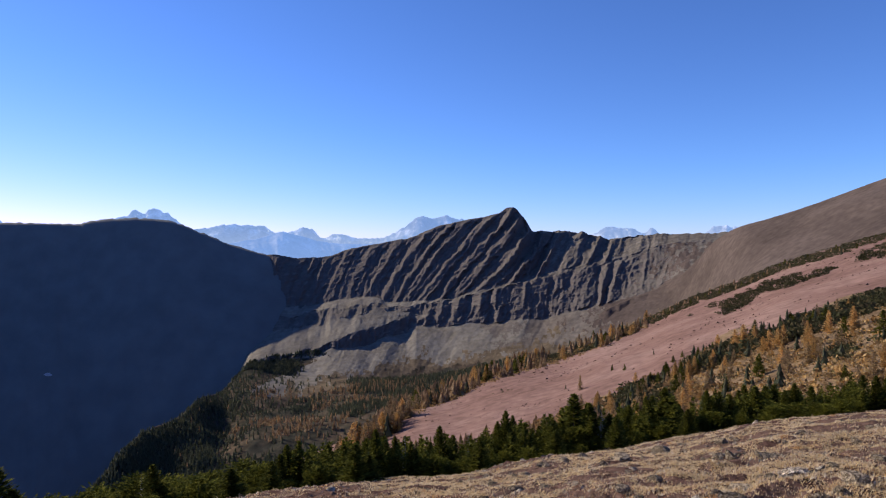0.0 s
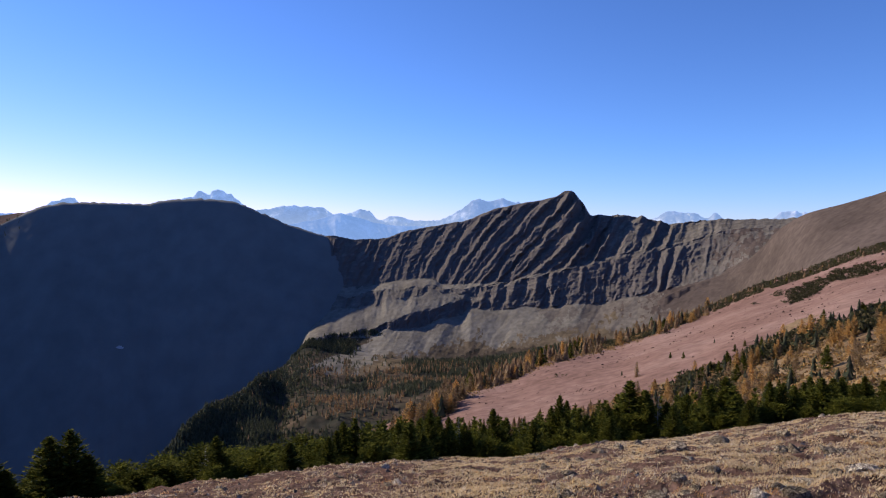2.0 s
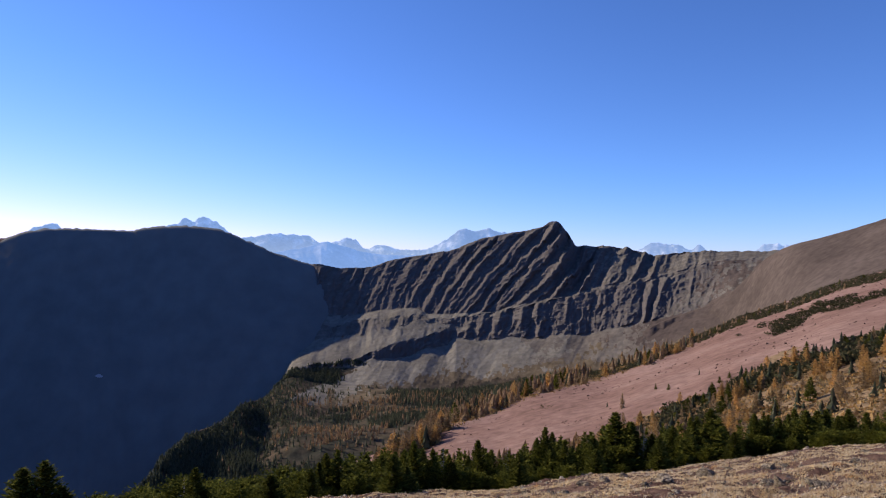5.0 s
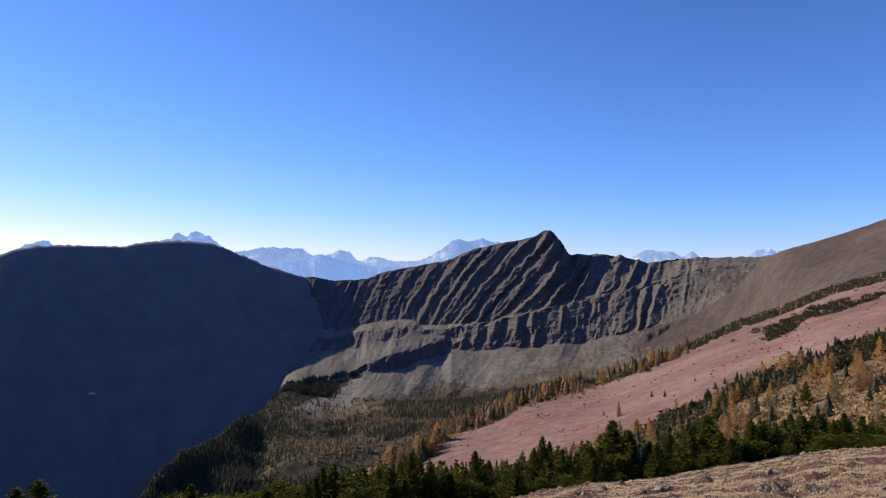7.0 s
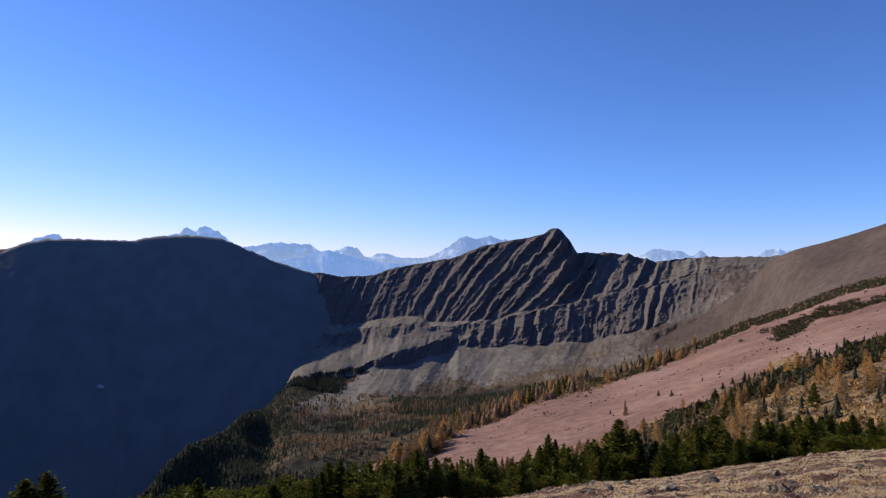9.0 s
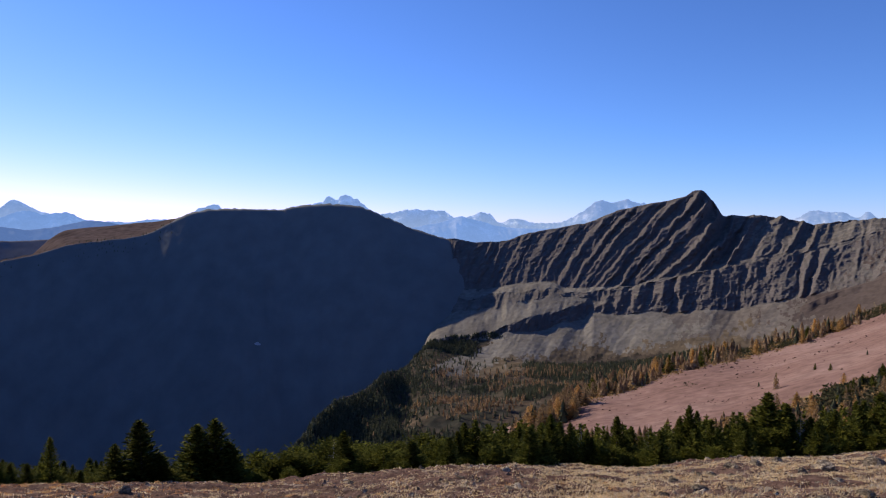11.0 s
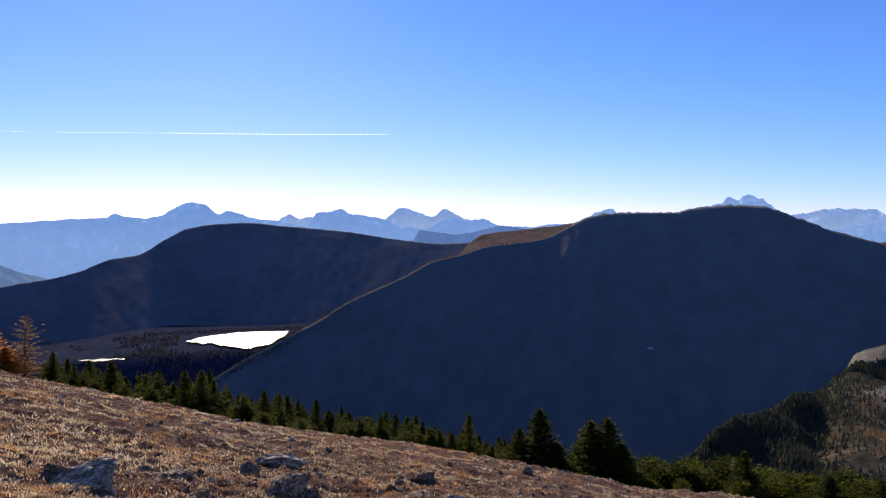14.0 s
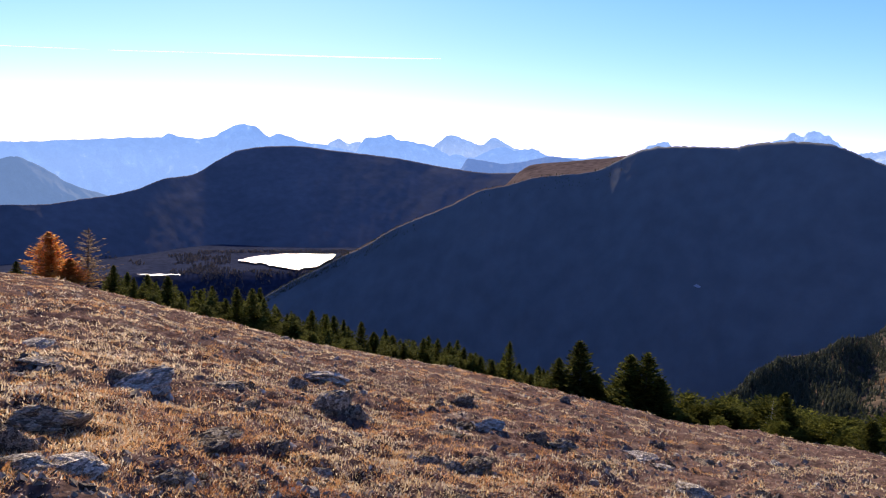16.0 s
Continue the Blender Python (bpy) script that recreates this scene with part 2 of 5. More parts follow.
def ground_z(az, r, rough=True):
    """Height of the ground sheet at a bearing (left positive, degrees) and distance."""
    az, r = np.asarray(az, float), np.asarray(r, float)
    T, D = np.tan(np.radians(edge_el(az))), edge_r(az)
    flat = np.clip(r, 0, D)
    z = (T + 2 * EYE / D) * flat - EYE / D ** 2 * flat ** 2
    fall = np.where(T > -0.05, T * 0.9, np.minimum(T - 0.10, -0.32))
    over = np.clip(r - D, 0, None)
    soft = over * over / (over + 6)
    z = z + T * (over - soft) + fall * soft
    floor = -640 + 312 * step(1640, 1960, r)
    high = 420.0
    z = np.maximum(z, floor)
    z = np.where(z > high * 0.6, high * 0.6 + (z - high * 0.6) / (1 + (z - high * 0.6) / 200), z)
    if rough:
        x, y = -np.sin(np.radians(az)) * r, np.cos(np.radians(az)) * r
        near = step(90, 30, r) * step(0.0, 3.0, r)
        z = z + near * (0.10 * fbm(x * 0.35, y * 0.35, 3) + 0.06 * fbm(x * 1.5, y * 1.5, 3) + 0.018 * fbm(x * 7, y * 7, 2) + step(34, 14, r) * 0.035 * ridged(x * 3.1 + 7, y * 3.1, 3))
        z = z + step(60, 400, r) * (4 - 3 * step(1500, 1800, r)) * fbm(x * 0.01, y * 0.01, 3)
    return z


def on_ground(az, r):
    a = math.radians(az)
    return Vector((-math.sin(a) * r, math.cos(a) * r, float(ground_z(az, r))))


_az = np.concatenate([np.arange(-180, -40, 2.0), np.arange(-40, 92, 0.25), np.arange(92, 180, 2.0)])
_r = np.concatenate([[0.004], np.geomspace(0.8, 3, 20)[:-1], np.geomspace(3, 40, 290), np.geomspace(42, 4900, 130)])
A, RR = np.meshgrid(_az, _r)
_z = ground_z(A, RR)
_v = np.stack([-np.sin(np.radians(A)) * RR, np.cos(np.radians(A)) * RR, _z], -1).reshape(-1, 3)
ground = mesh_object("ground", _v, grid_faces(len(_r), len(_az), wrap=True), M_MEADOW)
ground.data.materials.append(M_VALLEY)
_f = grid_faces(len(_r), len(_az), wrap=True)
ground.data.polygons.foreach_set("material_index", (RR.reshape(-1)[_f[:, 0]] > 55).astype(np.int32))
tagged(ground, "dry golden and rust alpine meadow falling to a dark valley", "ground", kind="structure")


# ---- slopes and mountains ----
class Slope:
    """A mountainside: level lines, each a bearing-wise distance and angle from the stand, joined from crest to foot, with relief."""

    def __init__(self, lines, knots, relief=None):
        self.lines = [(curve([(a, r) for a, r, e in ln]), curve([(a, rise(e, r)) for a, r, e in ln])) for ln in lines]
        self.knots, self.relief = np.array(knots, float), relief

    def at(self, az, v):
        az, v = np.asarray(az, float), np.asarray(v, float)
        k = np.clip(np.searchsorted(self.knots, v, side="right") - 1, 0, len(self.knots) - 2)
        t = (v - self.knots[k]) / (self.knots[k + 1] - self.knots[k])
        rs, zs = np.stack([c[0](az) for c in self.lines]), np.stack([c[1](az) for c in self.lines])
        take = lambda q, i: np.take_along_axis(q.reshape(len(q), -1), i.reshape(1, -1), 0).reshape(az.shape)
        r = take(rs, k) * (1 - t) + take(rs, k + 1) * t
        z = take(zs, k) * (1 - t) + take(zs, k + 1) * t
        if self.relief:
            dr, dz = self.relief(az, v, r, z, -np.sin(np.radians(az)) * r, np.cos(np.radians(az)) * r)
            r, z = r + dr, z + dz
        return -np.sin(np.radians(az)) * r, np.cos(np.radians(az)) * r, z

    def find(self, az, el):
        """The place on the slope seen at a bearing and an angle from the stand."""
        v = np.linspace(0, 1, 160)
        x, y, z = self.at(np.full(160, float(az)), v)
        e = np.degrees(np.arctan2(z - EYE, np.hypot(x, y)))
        k = int(np.argmin(np.abs(e - el)))
        return Vector((float(x[k]), float(y[k]), float(z[k])))

    def build(self, name, label, category, a0, a1, step_az, rows, mat, back=0.7, back_len=300, skirt=60):
        az = np.arange(a0, a1 + step_az / 2, step_az)
        v = np.linspace(0, 1, rows)
        A, V = np.meshgrid(az, v)
        x, y, z = self.at(A, V)
        c = np.stack([x, y, z], -1)
        out = np.stack([-np.sin(np.radians(az)), np.cos(np.radians(az)), np.zeros_like(az)], -1)
        top = [c[0] + out * back_len * s + np.array([0, 0, -back * back_len * s]) for s in (1.0, 0.6, 0.3, 0.12, 0.03)]
        low = [c[-1] + np.array([0, 0, -skirt])]
        c = np.concatenate([np.stack(top), c, np.stack(low)])
        ob = mesh_object(name, c.reshape(-1, 3), grid_faces(c.shape[0], c.shape[1])[:, ::-1], mat)
        return tagged(ob, label, category, kind="structure")


def ribs(x):
    """Evenly leaning sharp ribs with unequal spacing, from -1 in the gullies to 1 on the crests."""
    x = x + 0.30 * vnoise(x * 0.7 + 3.3, x * 0 + 1.7)
    f = x - np.floor(x)
    f = np.where(f < 0.62, f / 0.62, (1 - f) / 0.38)
    return 2 * f ** 1.25 - 1


def wall_relief(az, v, r, z, px, py):
    """Relief of the cirque: ribbed upper cliff, ledge, broken lower cliffs, chutes in the talus, uneven floor."""
    lean = curve([(-26, 0.3), (-16, 0.45), (-9, 0.5), (-5.5, 0.75), (-3, 0.9), (5, 0.62), (13, 0.4), (32, 0.2)])(az)
    s = az * 21 + (z - 15) * lean + 3.5 * fbm(az * 0.9, z / 60, 3) + 1.6 * fbm(az * 4.5, z / 11, 3)   # along the wall, ribs leaning with depth
    wav = v + 0.006 * fbm(az * 1.1, az * 0 + 3, 3)
    high = step(0.0, 0.02, v) * step(0.262, 0.238, wav)
    wing = step(4.6, 2.2, az)
    lowc = np.maximum(step(0.298, 0.306, wav) * step(0.366, 0.356, wav), step(0.438, 0.444, wav) * step(0.506, 0.497, wav))
    lowc = np.maximum(lowc, wing * step(0.298, 0.306, wav) * step(0.506, 0.497, wav))
    fade = 0.45 + 0.55 * step(-21, -14, az)
    uneven = 0.7 + 0.55 * vnoise(s / 60 + 5, z / 60)
    strong = 0.62 + 0.38 * step(4, -1, az)
    rib = ((7.0 + 4.5 * step(-5, -7, az) * step(-16, -13, az)) * ribs(s / 33.0) * uneven + 2.8 * ribs(s / 14.5 + 0.4 + 0.35 * fbm(s / 50, z / 30, 2))) * strong
    crag = 1.6 * ridged(s / 8.5, z / 20, 4, 0.6) + 0.6 * fbm(s / 3.0, z / 4.5, 2)
    dip = z + 5.3 * az                                                # the beds rise towards the brown slope
    bed = dip / 11.0 + 0.5 * fbm(s / 60, dip / 40, 2)
    bedding = (0.5 + 0.5 * vnoise(s / 35, dip / 25)) * 1.3 * (2 * (bed - np.floor(bed)) ** 2.2 - 1)
    s2 = az * 21 + z * 0.22 + 4 * fbm(az * 1.3, z / 40, 3)
    pier = 6.0 * ribs(s2 / 34.0 + 0.2 + 0.5 * vnoise(s2 / 55, z / 70)) * np.clip(0.45 + 0.9 * vnoise(s2 / 60 + 2, z / 90), 0.05, 1.3) + 2.6 * ridged(s2 / 13 + 4, z / 26, 4, 0.6) + 0.9 * fbm(s2 / 3.5, z / 4, 2)
    jag = fbm(az * 2.2, az * 0 + 1, 4) * (0.7 + 0.9 * step(-5, -8, az)) + ribs(az * 0.63 + 0.1) * 1.5 * step(-6.2, -7.2, az) * step(-15.5, -13.5, az)
    on = step(0.500, 0.53, v) * step(0.76, 0.70, v)
    fan = az * 19 + z * 0.85 + 8 * fbm(az * 0.6, z / 70, 3)
    chute = (ridged(fan / 24.0, z / 300, 3) * 0.55 + fbm(fan / 45, z / 80, 3) * 1.5) * on
    floor = fbm(px / 130, py / 130, 4) * 9 * step(0.76, 0.86, v) + fbm(px / 22, py / 22, 2) * 0.9 * step(0.70, 0.76, v)
    grit = 0.25 * fbm(px / 5, py / 5, 2)
    ledge = step(0.235, 0.262, wav) * step(0.312, 0.292, wav) * wing
    dr = -(rib + crag + bedding) * high * fade - (0.28 * rib + 0.9 * crag) * ledge * fade - (pier + 0.9 * bedding) * lowc * fade
    return dr, jag * step(0.05, 0.0, v) + chute + floor + grit + 1.2 * fbm(s / 20, z / 20, 3) * step(0.24, 0.27, v) * step(0.50, 0.44, v)


CREST = [(34, 1900, -2), (20, 1620, -1.6), (17, 1480, -0.9), (15.5, 1405, -0.6), (14.2, 1345, -0.45), (12.3, 1340, -0.75), (10.5, 1332, -0.72), (7.7, 1320, 0.05), (4.2, 1300, 0.72), (2.9, 1294, 0.95), (0.3, 1280, 1.98), (-2.1, 1270, 2.5), (-4.7, 1262, 3.05), (-5.6, 1260, 3.5), (-6.1, 1258, 3.5), (-6.9, 1256, 2.6), (-7.8, 1253, 1.5), (-9.6, 1250, 1.5), (-11.2, 1248, 1.45), (-13, 1245, 1.1), (-14.1, 1243, 0.85), (-17.6, 1238, 1.2), (-21, 1225, 1.25), (-26, 1200, 1.7)]
UPPER_FOOT = [(34, 1900, -6), (20, 1600, -5.5), (17, 1420, -4.8), (14.5, 1287, -4.4), (12.9, 1257, -4.68), (11.5, 1252, -4.75), (10, 1246, -4.48), (7.6, 1234, -4.1), (5.7, 1218, -4.05), (4.7, 1202, -4.45), (2.8, 1184, -4.42), (0.4, 1166, -4.27), (-1.1, 1160, -4.17), (-2, 1158, -3.8), (-4.4, 1151, -3.13), (-6.75, 1146, -2.66), (-9, 1154, -2), (-10.9, 1153, -1.56), (-13.5, 1159, -0.99), (-15.7, 1163, -0.46), (-18.2, 1168, 0.35), (-20, 1163, 0.6), (-26, 1140, 1)]
SHELF = [(34, 1900, -7), (20, 1600, -6.6), (17, 1398, -6), (14.5, 1243, -5.7), (12.4, 1209, -5.65), (11.4, 1208, -5.32), (10, 1204, -5.03), (8.1, 1193, -4.87), (5.5, 1192, -4.52), (4.7, 1179, -4.88), (2.8, 1166, -4.8), (0.4, 1156, -4.42), (-2, 1149, -3.97), (-4.4, 1142, -3.36), (-6.75, 1137, -2.88), (-9, 1144, -2.22), (-11.3, 1143, -1.76), (-13.5, 1150, -1.3), (-15.7, 1154, -0.76), (-17.8, 1160, -0.04), (-20, 1154, 0.26), (-26, 1132, 0.66)]
BAND_FOOT = [(34, 1900, -8), (20, 1580, -7.8), (17, 1365, -7.2), (14.5, 1207, -6.8), (12.4, 1173, -6.57), (10, 1167, -6.2), (9.5, 1168, -5.75), (8.1, 1160, -5.74), (6.6, 1165, -5.37), (5.4, 1174, -4.95), (4.6, 1163, -5.3), (2.8, 1156, -5.3), (0.4, 1139, -5.2), (-2, 1131, -4.8), (-4.4, 1123, -4.4), (-6.75, 1118, -4), (-9, 1123, -3.4), (-11.3, 1118, -2.95), (-13.5, 1123, -2.5), (-15.7, 1125, -1.9), (-17.8, 1128, -1.2), (-20, 1121, -0.5), (-26, 1105, 0)]
LOWER_TOP = [(34, 1800, -25), (24.8, 1500, -15.3), (20, 1350, -12.4), (17.4, 1147, -10.5), (16, 1070, -9.25), (14.4, 1093, -8.75), (13.7, 1096, -8.8), (12.3, 1095, -8.6), (10.9, 1099, -8.3), (9.5, 1099, -7.72), (7.6, 1102, -7.07), (6.1, 1113, -6.65), (4.9, 1120, -6.43), (2.8, 1142, -5.75), (0.4, 1128, -5.85), (-2, 1119, -5.5), (-4.4, 1111, -5.35), (-6.75, 1106, -4.95), (-9, 1109, -4.5), (-11.3, 1100, -4), (-13.5, 1101, -3.5), (-15.7, 1100, -2.9), (-17.8, 1100, -2.2), (-20, 1093, -1.2), (-26, 1075, -0.5)]
LOWER_FOOT = [(34, 1700, -26), (24.8, 1400, -16.5), (20, 1250, -13.4), (17.4, 1087, -11), (16, 1058, -9.5), (13.7, 1092, -9.15), (12.3, 1090, -8.93), (10.9, 1092, -8.75), (9.5, 1091, -8.34), (7.5, 1091, -8.26), (6.5, 1098, -8.1), (4.9, 1108, -7.4), (3.2, 1122, -7.15), (2.2, 1129, -6.45), (1.2, 1120, -6.58), (0.3, 1115, -6.65), (-2.1, 1106, -6.3), (-4.3, 1098, -6.3), (-6.9, 1091, -5.9), (-8.3, 1091, -5.9), (-10.1, 1086, -5.4), (-12.8, 1079, -4.74), (-15.8, 1075, -3.88), (-17.5, 1072, -3.3), (-20, 1065, -1.75), (-26, 1045, -1)]
LIP = [(34, 455, -24), (32, 493, -22), (28.6, 555, -18.4), (27.1, 578, -17.0), (26, 600, -15.6), (24.8, 636, -14.5), (23.2, 695, -13.7), (21.6, 747, -13.1), (20.4, 805, -12.15), (18.2, 950, -11.3), (17.4, 994, -10.55), (16, 1035, -9.85), (14, 1029, -10.3), (12, 1019, -10.6), (8, 989, -10.9), (4, 999, -10.9), (0, 1000, -10.6),
       (-6, 990, -9.3), (-10, 975, -8.9), (-14, 971, -7.7), (-18, 952, -6.3), (-26, 855, -4.0)]
FLOOR = [(34, 390, -29), (29, 430, -25), (20, 470, -22.4), (12, 480, -20.5), (5, 480, -18), (-2, 520, -14.5), (-8, 560, -12), (-14, 600, -10), (-26, 700, -7)]
cirque = Slope([CREST, UPPER_FOOT, SHELF, BAND_FOOT, LOWER_TOP, LOWER_FOOT, LIP, FLOOR], [0.0, 0.25, 0.30, 0.36, 0.44, 0.50, 0.75, 1.0], wall_relief)
bench = Slope([LIP, FLOOR], [0.0, 1.0], lambda az, v, r, z, px, py: wall_relief(az, 0.75 + 0.25 * v, r, z, px, py))
WALL_ROWS = 380
cirque_wall = cirque.build("cirque_wall", "dark ribbed rock ridge over grey talus and wooded cirque floor", "mountain", -26, 33, 0.07, WALL_ROWS, M_WALL)
for _m in (M_TALUS, M_BENCH, M_DRY_TURF, M_UPPER, M_TALUS_BROWN):
    cirque_wall.data.materials.append(_m)
_c = np.empty(len(cirque_wall.data.polygons) * 3, np.float32)
cirque_wall.data.polygons.foreach_get("center", _c)
_c = _c.reshape(-1, 3)
_pa, _pr = np.degrees(np.arctan2(-_c[:, 0], _c[:, 1])), np.hypot(_c[:, 0], _c[:, 1])
_pe = np.degrees(np.arctan2(_c[:, 2] - EYE, _pr))
_cols = len(np.arange(-26, 33 + 0.035, 0.07))
_pv = (np.arange(len(_c)) // (_cols - 1) - 4.5) / (WALL_ROWS - 1)
_n = fbm(_c[:, 0] / 45, _c[:, 1] / 45, 4)
_k = fbm(_pa * 3.0, _c[:, 2] / 6, 4, 0.65)
_wv = _pv + 0.006 * fbm(_pa * 1.1, _pa * 0 + 3, 3) + 0.005 * _k
_rock = (_wv < 0.256) | ((_wv > 0.301) & (_wv < 0.362)) | ((_wv > 0.439) & (_wv < 0.503)) | ((_pa < 3.4 + 0.6 * _k) & (_wv > 0.301) & (_wv < 0.503)) | ((_pa < 1.5) & (_wv < 0.503) & (_k > 0.1))
_grey = np.where(_pa < -11.5 + 1.5 * _n + 1.5 * _k, 4, np.where(_pa < -4.5 + 2.5 * _n + 1.5 * _k, 5, 1))
_rock = _rock | ((_pa < 1.0 + 1.5 * _k) & (_wv < 0.302))
_rock = _rock & ~((_pa < -19 + 2.5 * _k) & (_wv > 0.262) & (_k > -0.35))
_turf = curve([(-26, -4), (-12, -6.6), (-5, -8.2), (-0.3, -8.9), (2.65, -9.1), (5, -9.7), (7.5, -10.3), (9.9, -10.6), (12.3, -10.95), (14, -11.3), (16, -11.9), (20, -12.6), (33, -18)])
_wood = curve([(-26, -5), (-10, -8.8), (-3, -9.6), (1.2, -10.1), (4.5, -11.3), (7.4, -11.9), (9.8, -12.1), (12.3, -11.5), (15, -12.1), (17, -10.8), (17.8, -10.4), (33, -12)])
_knoll = curve([(10, -9.0), (11.5, -9.55), (12.3, -9.9), (14, -10.6), (16, -11.3), (18, -11.9)])
_mat = np.where(_rock, 0, _grey)
_mat = np.where((_pe < _turf(_pa) - 0.25 + 0.6 * _n + 0.5 * _k) & (_pv > 0.52), 3, _mat)
_mat = np.where((_pe < _wood(_pa) + 0.8 * _n + 0.2 * _k) & (_pv > 0.52), 2, _mat)
_mat = np.where((_pa > 11.3 + 0.8 * _k) & (_pe > _knoll(_pa) + 0.25 * _n) & (_pe < -9.1) & (_pv > 0.5), 2, _mat)
cirque_wall.data.polygons.foreach_set("material_index", _mat.astype(np.int32))


def dark_relief(az, v, r, z, px, py):
    s = az * 23
    crest = step(0.06, 0.0, v)
    gully = (fbm(s / 120, v * 1.3, 3) * 4 + ridged(s / 60, v * 0.9, 3) * 2) * (0.12 + 0.88 * step(19, 32, az))
    face = step(0.0, 0.1, v)
    jag = fbm(az * 3.0, az * 0, 4) * 1.3
    return -gully * face, jag * crest + fbm(s / 25, v * 14, 3) * 2.0 * face * (0.15 + 0.85 * step(19, 32, az))


DARK_CREST = [(12, 1400, -1.3), (14.2, 1385, -0.6), (17, 1395, 0.15), (20.2, 1420, 1.45), (22.4, 1437, 2.25), (24.9, 1454, 2.4), (28.2, 1471, 2.05), (28.5, 1471, 1.9), (31, 1478, 1.9), (34, 1487, 1.83), (35.5, 1491, 1.55),
              (37, 1495, 0.9), (39.5, 1502, -0.3), (44.2, 1515, -0.95), (46.5, 1517, -1.7), (48.4, 1519, -2.1), (51.3, 1522, -3.6), (56.1, 1526, -5.75), (58.5, 1529, -7.2), (60.4, 1529, -8.15), (62, 1525, -9.0), (64.7, 1519, -10.3), (68, 1512, -12.2), (73, 1500, -15)]
dark = Slope([DARK_CREST, [(a, r - 34, e - 0.10) for a, r, e in DARK_CREST],
    [(12, 1080, -13), (14, 1030, -15.5), (17, 958, -19), (20, 930, -22.5), (24, 912, -25), (30, 905, -26.5), (36, 935, -26.5), (44, 1010, -25.5), (60, 1150, -22), (73, 1280, -19.5)]],
    [0.0, 0.04, 1.0], dark_relief)
dark_mountain = dark.build("shadowed_mountain", "broad forested mountain face in deep blue shade", "mountain", 12, 73, 0.14, 150, M_DARK, back=0.35, back_len=500)
dark_mountain.data.materials.append(M_SPUR)
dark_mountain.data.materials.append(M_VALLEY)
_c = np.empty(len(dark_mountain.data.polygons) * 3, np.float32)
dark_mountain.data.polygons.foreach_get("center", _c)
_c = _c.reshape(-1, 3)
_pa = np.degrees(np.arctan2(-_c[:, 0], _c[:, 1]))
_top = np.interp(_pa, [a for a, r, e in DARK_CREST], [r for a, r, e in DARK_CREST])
# past 60.3 the sunlit crest strip is darkened with the haze-blue valley colour
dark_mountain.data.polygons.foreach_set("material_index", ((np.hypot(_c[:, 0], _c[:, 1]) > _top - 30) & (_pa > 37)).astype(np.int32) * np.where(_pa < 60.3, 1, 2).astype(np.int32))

shoulder = Slope([
    [(33, 1880, 1.35), (37, 1930, 1.0), (37.9, 1935, 0.82), (40.4, 1950, 0.55), (43, 1975, 0.24), (44.4, 1985, 0.08), (45.4, 1990, -0.5), (46.5, 2000, -1.6), (47.6, 2005, -2.7), (49, 2010, -5), (52, 2030, -9)],
    [(33, 1530, -0.2), (37, 1550, -0.4), (39, 1560, -0.9), (43.8, 1570, -1.8), (46.6, 1580, -3.0), (49, 1590, -6), (52, 1600, -11)]],
    [0.0, 1.0], lambda az, v, r, z, px, py: (0 * az, fbm(px / 110, py / 110, 3) * 2.0))
shoulder.build("sunlit_shoulder", "tawny dry turf shoulder catching low sun", "mountain", 34, 51, 0.14, 50, M_SPUR, back=0.3)

upper = Slope([
    [(-48, 700, 9.5), (-40, 740, 7.1), (-33.5, 800, 5.05), (-30, 830, 3.72), (-27.7, 850, 2.9), (-25.9, 870, 2.33), (-23.7, 900, 1.65), (-22.4, 940, 0.8), (-20.6, 1010, -1.3), (-19, 1045, -2.6), (-17.9, 1058, -3.2), (-15.8, 1064, -4.05), (-13.5, 1050, -5.2), (-10, 1060, -8.4), (-5, 1030, -11), (0, 1000, -14), (12, 920, -20)],
    [(-48, 500, 2), (-33, 560, -1.5), (-26, 620, -3.4), (-22, 780, -4.8), (-20, 900, -5.7), (-18, 975, -6.7), (-16, 985, -7.5), (-12, 960, -9.6), (-7, 940, -12.5), (0, 900, -16), (12, 800, -22)]],
    [0.0, 1.0], lambda az, v, r, z, px, py: (-2.5 * ridged(az * 1.4, z / 14, 3) * step(-25.5, -22.5, az) * step(0.45, 0.2, v), fbm(px / 120, py / 120, 4) * 5 * step(0, 0.25, v) + fbm(px / 14, py / 14, 3) * 0.22))
upper.build("brown_scree_slope", "mauve-brown scree slope rising to a smooth skyline", "mountainside", -48, 12, 0.12, 110, M_UPPER, back=-0.02)

red = Slope([
    [(-48, 660, 6), (-40, 640, 3.0), (-35, 610, 1.5), (-30, 570, 0.0), (-27, 550, -1.05), (-24, 530, -2.4), (-20.1, 500, -4.1), (-15.9, 460, -6.3), (-13.3, 430, -7.4), (-9.7, 400, -8.9), (-5, 360, -10.2), (-0.8, 320, -11.95), (2.6, 285, -13.2), (5.5, 250, -15.0), (9, 210, -17.4), (13, 170, -20.0), (18, 150, -23)],
    [(-48, 70, -8), (-30, 85, -13.5), (-20, 100, -15.5), (-10, 115, -17.2), (0, 125, -19.5), (13, 130, -22.5), (18, 130, -26)]],
    [0.0, 1.0], lambda az, v, r, z, px, py: (0 * az, fbm(px / 70, py / 70, 3) * 1.6 * step(0, 0.15, v) + fbm(px / 6, py / 6, 3) * 0.09))
red_slope = red.build("red_scree_slope", "pinkish red scree slope with shrub strips and larches", "mountainside", -48, 18, 0.1, 190, M_RED, back=0.25, back_len=150, skirt=30)
red_slope.data.materials.append(M_GOLD)
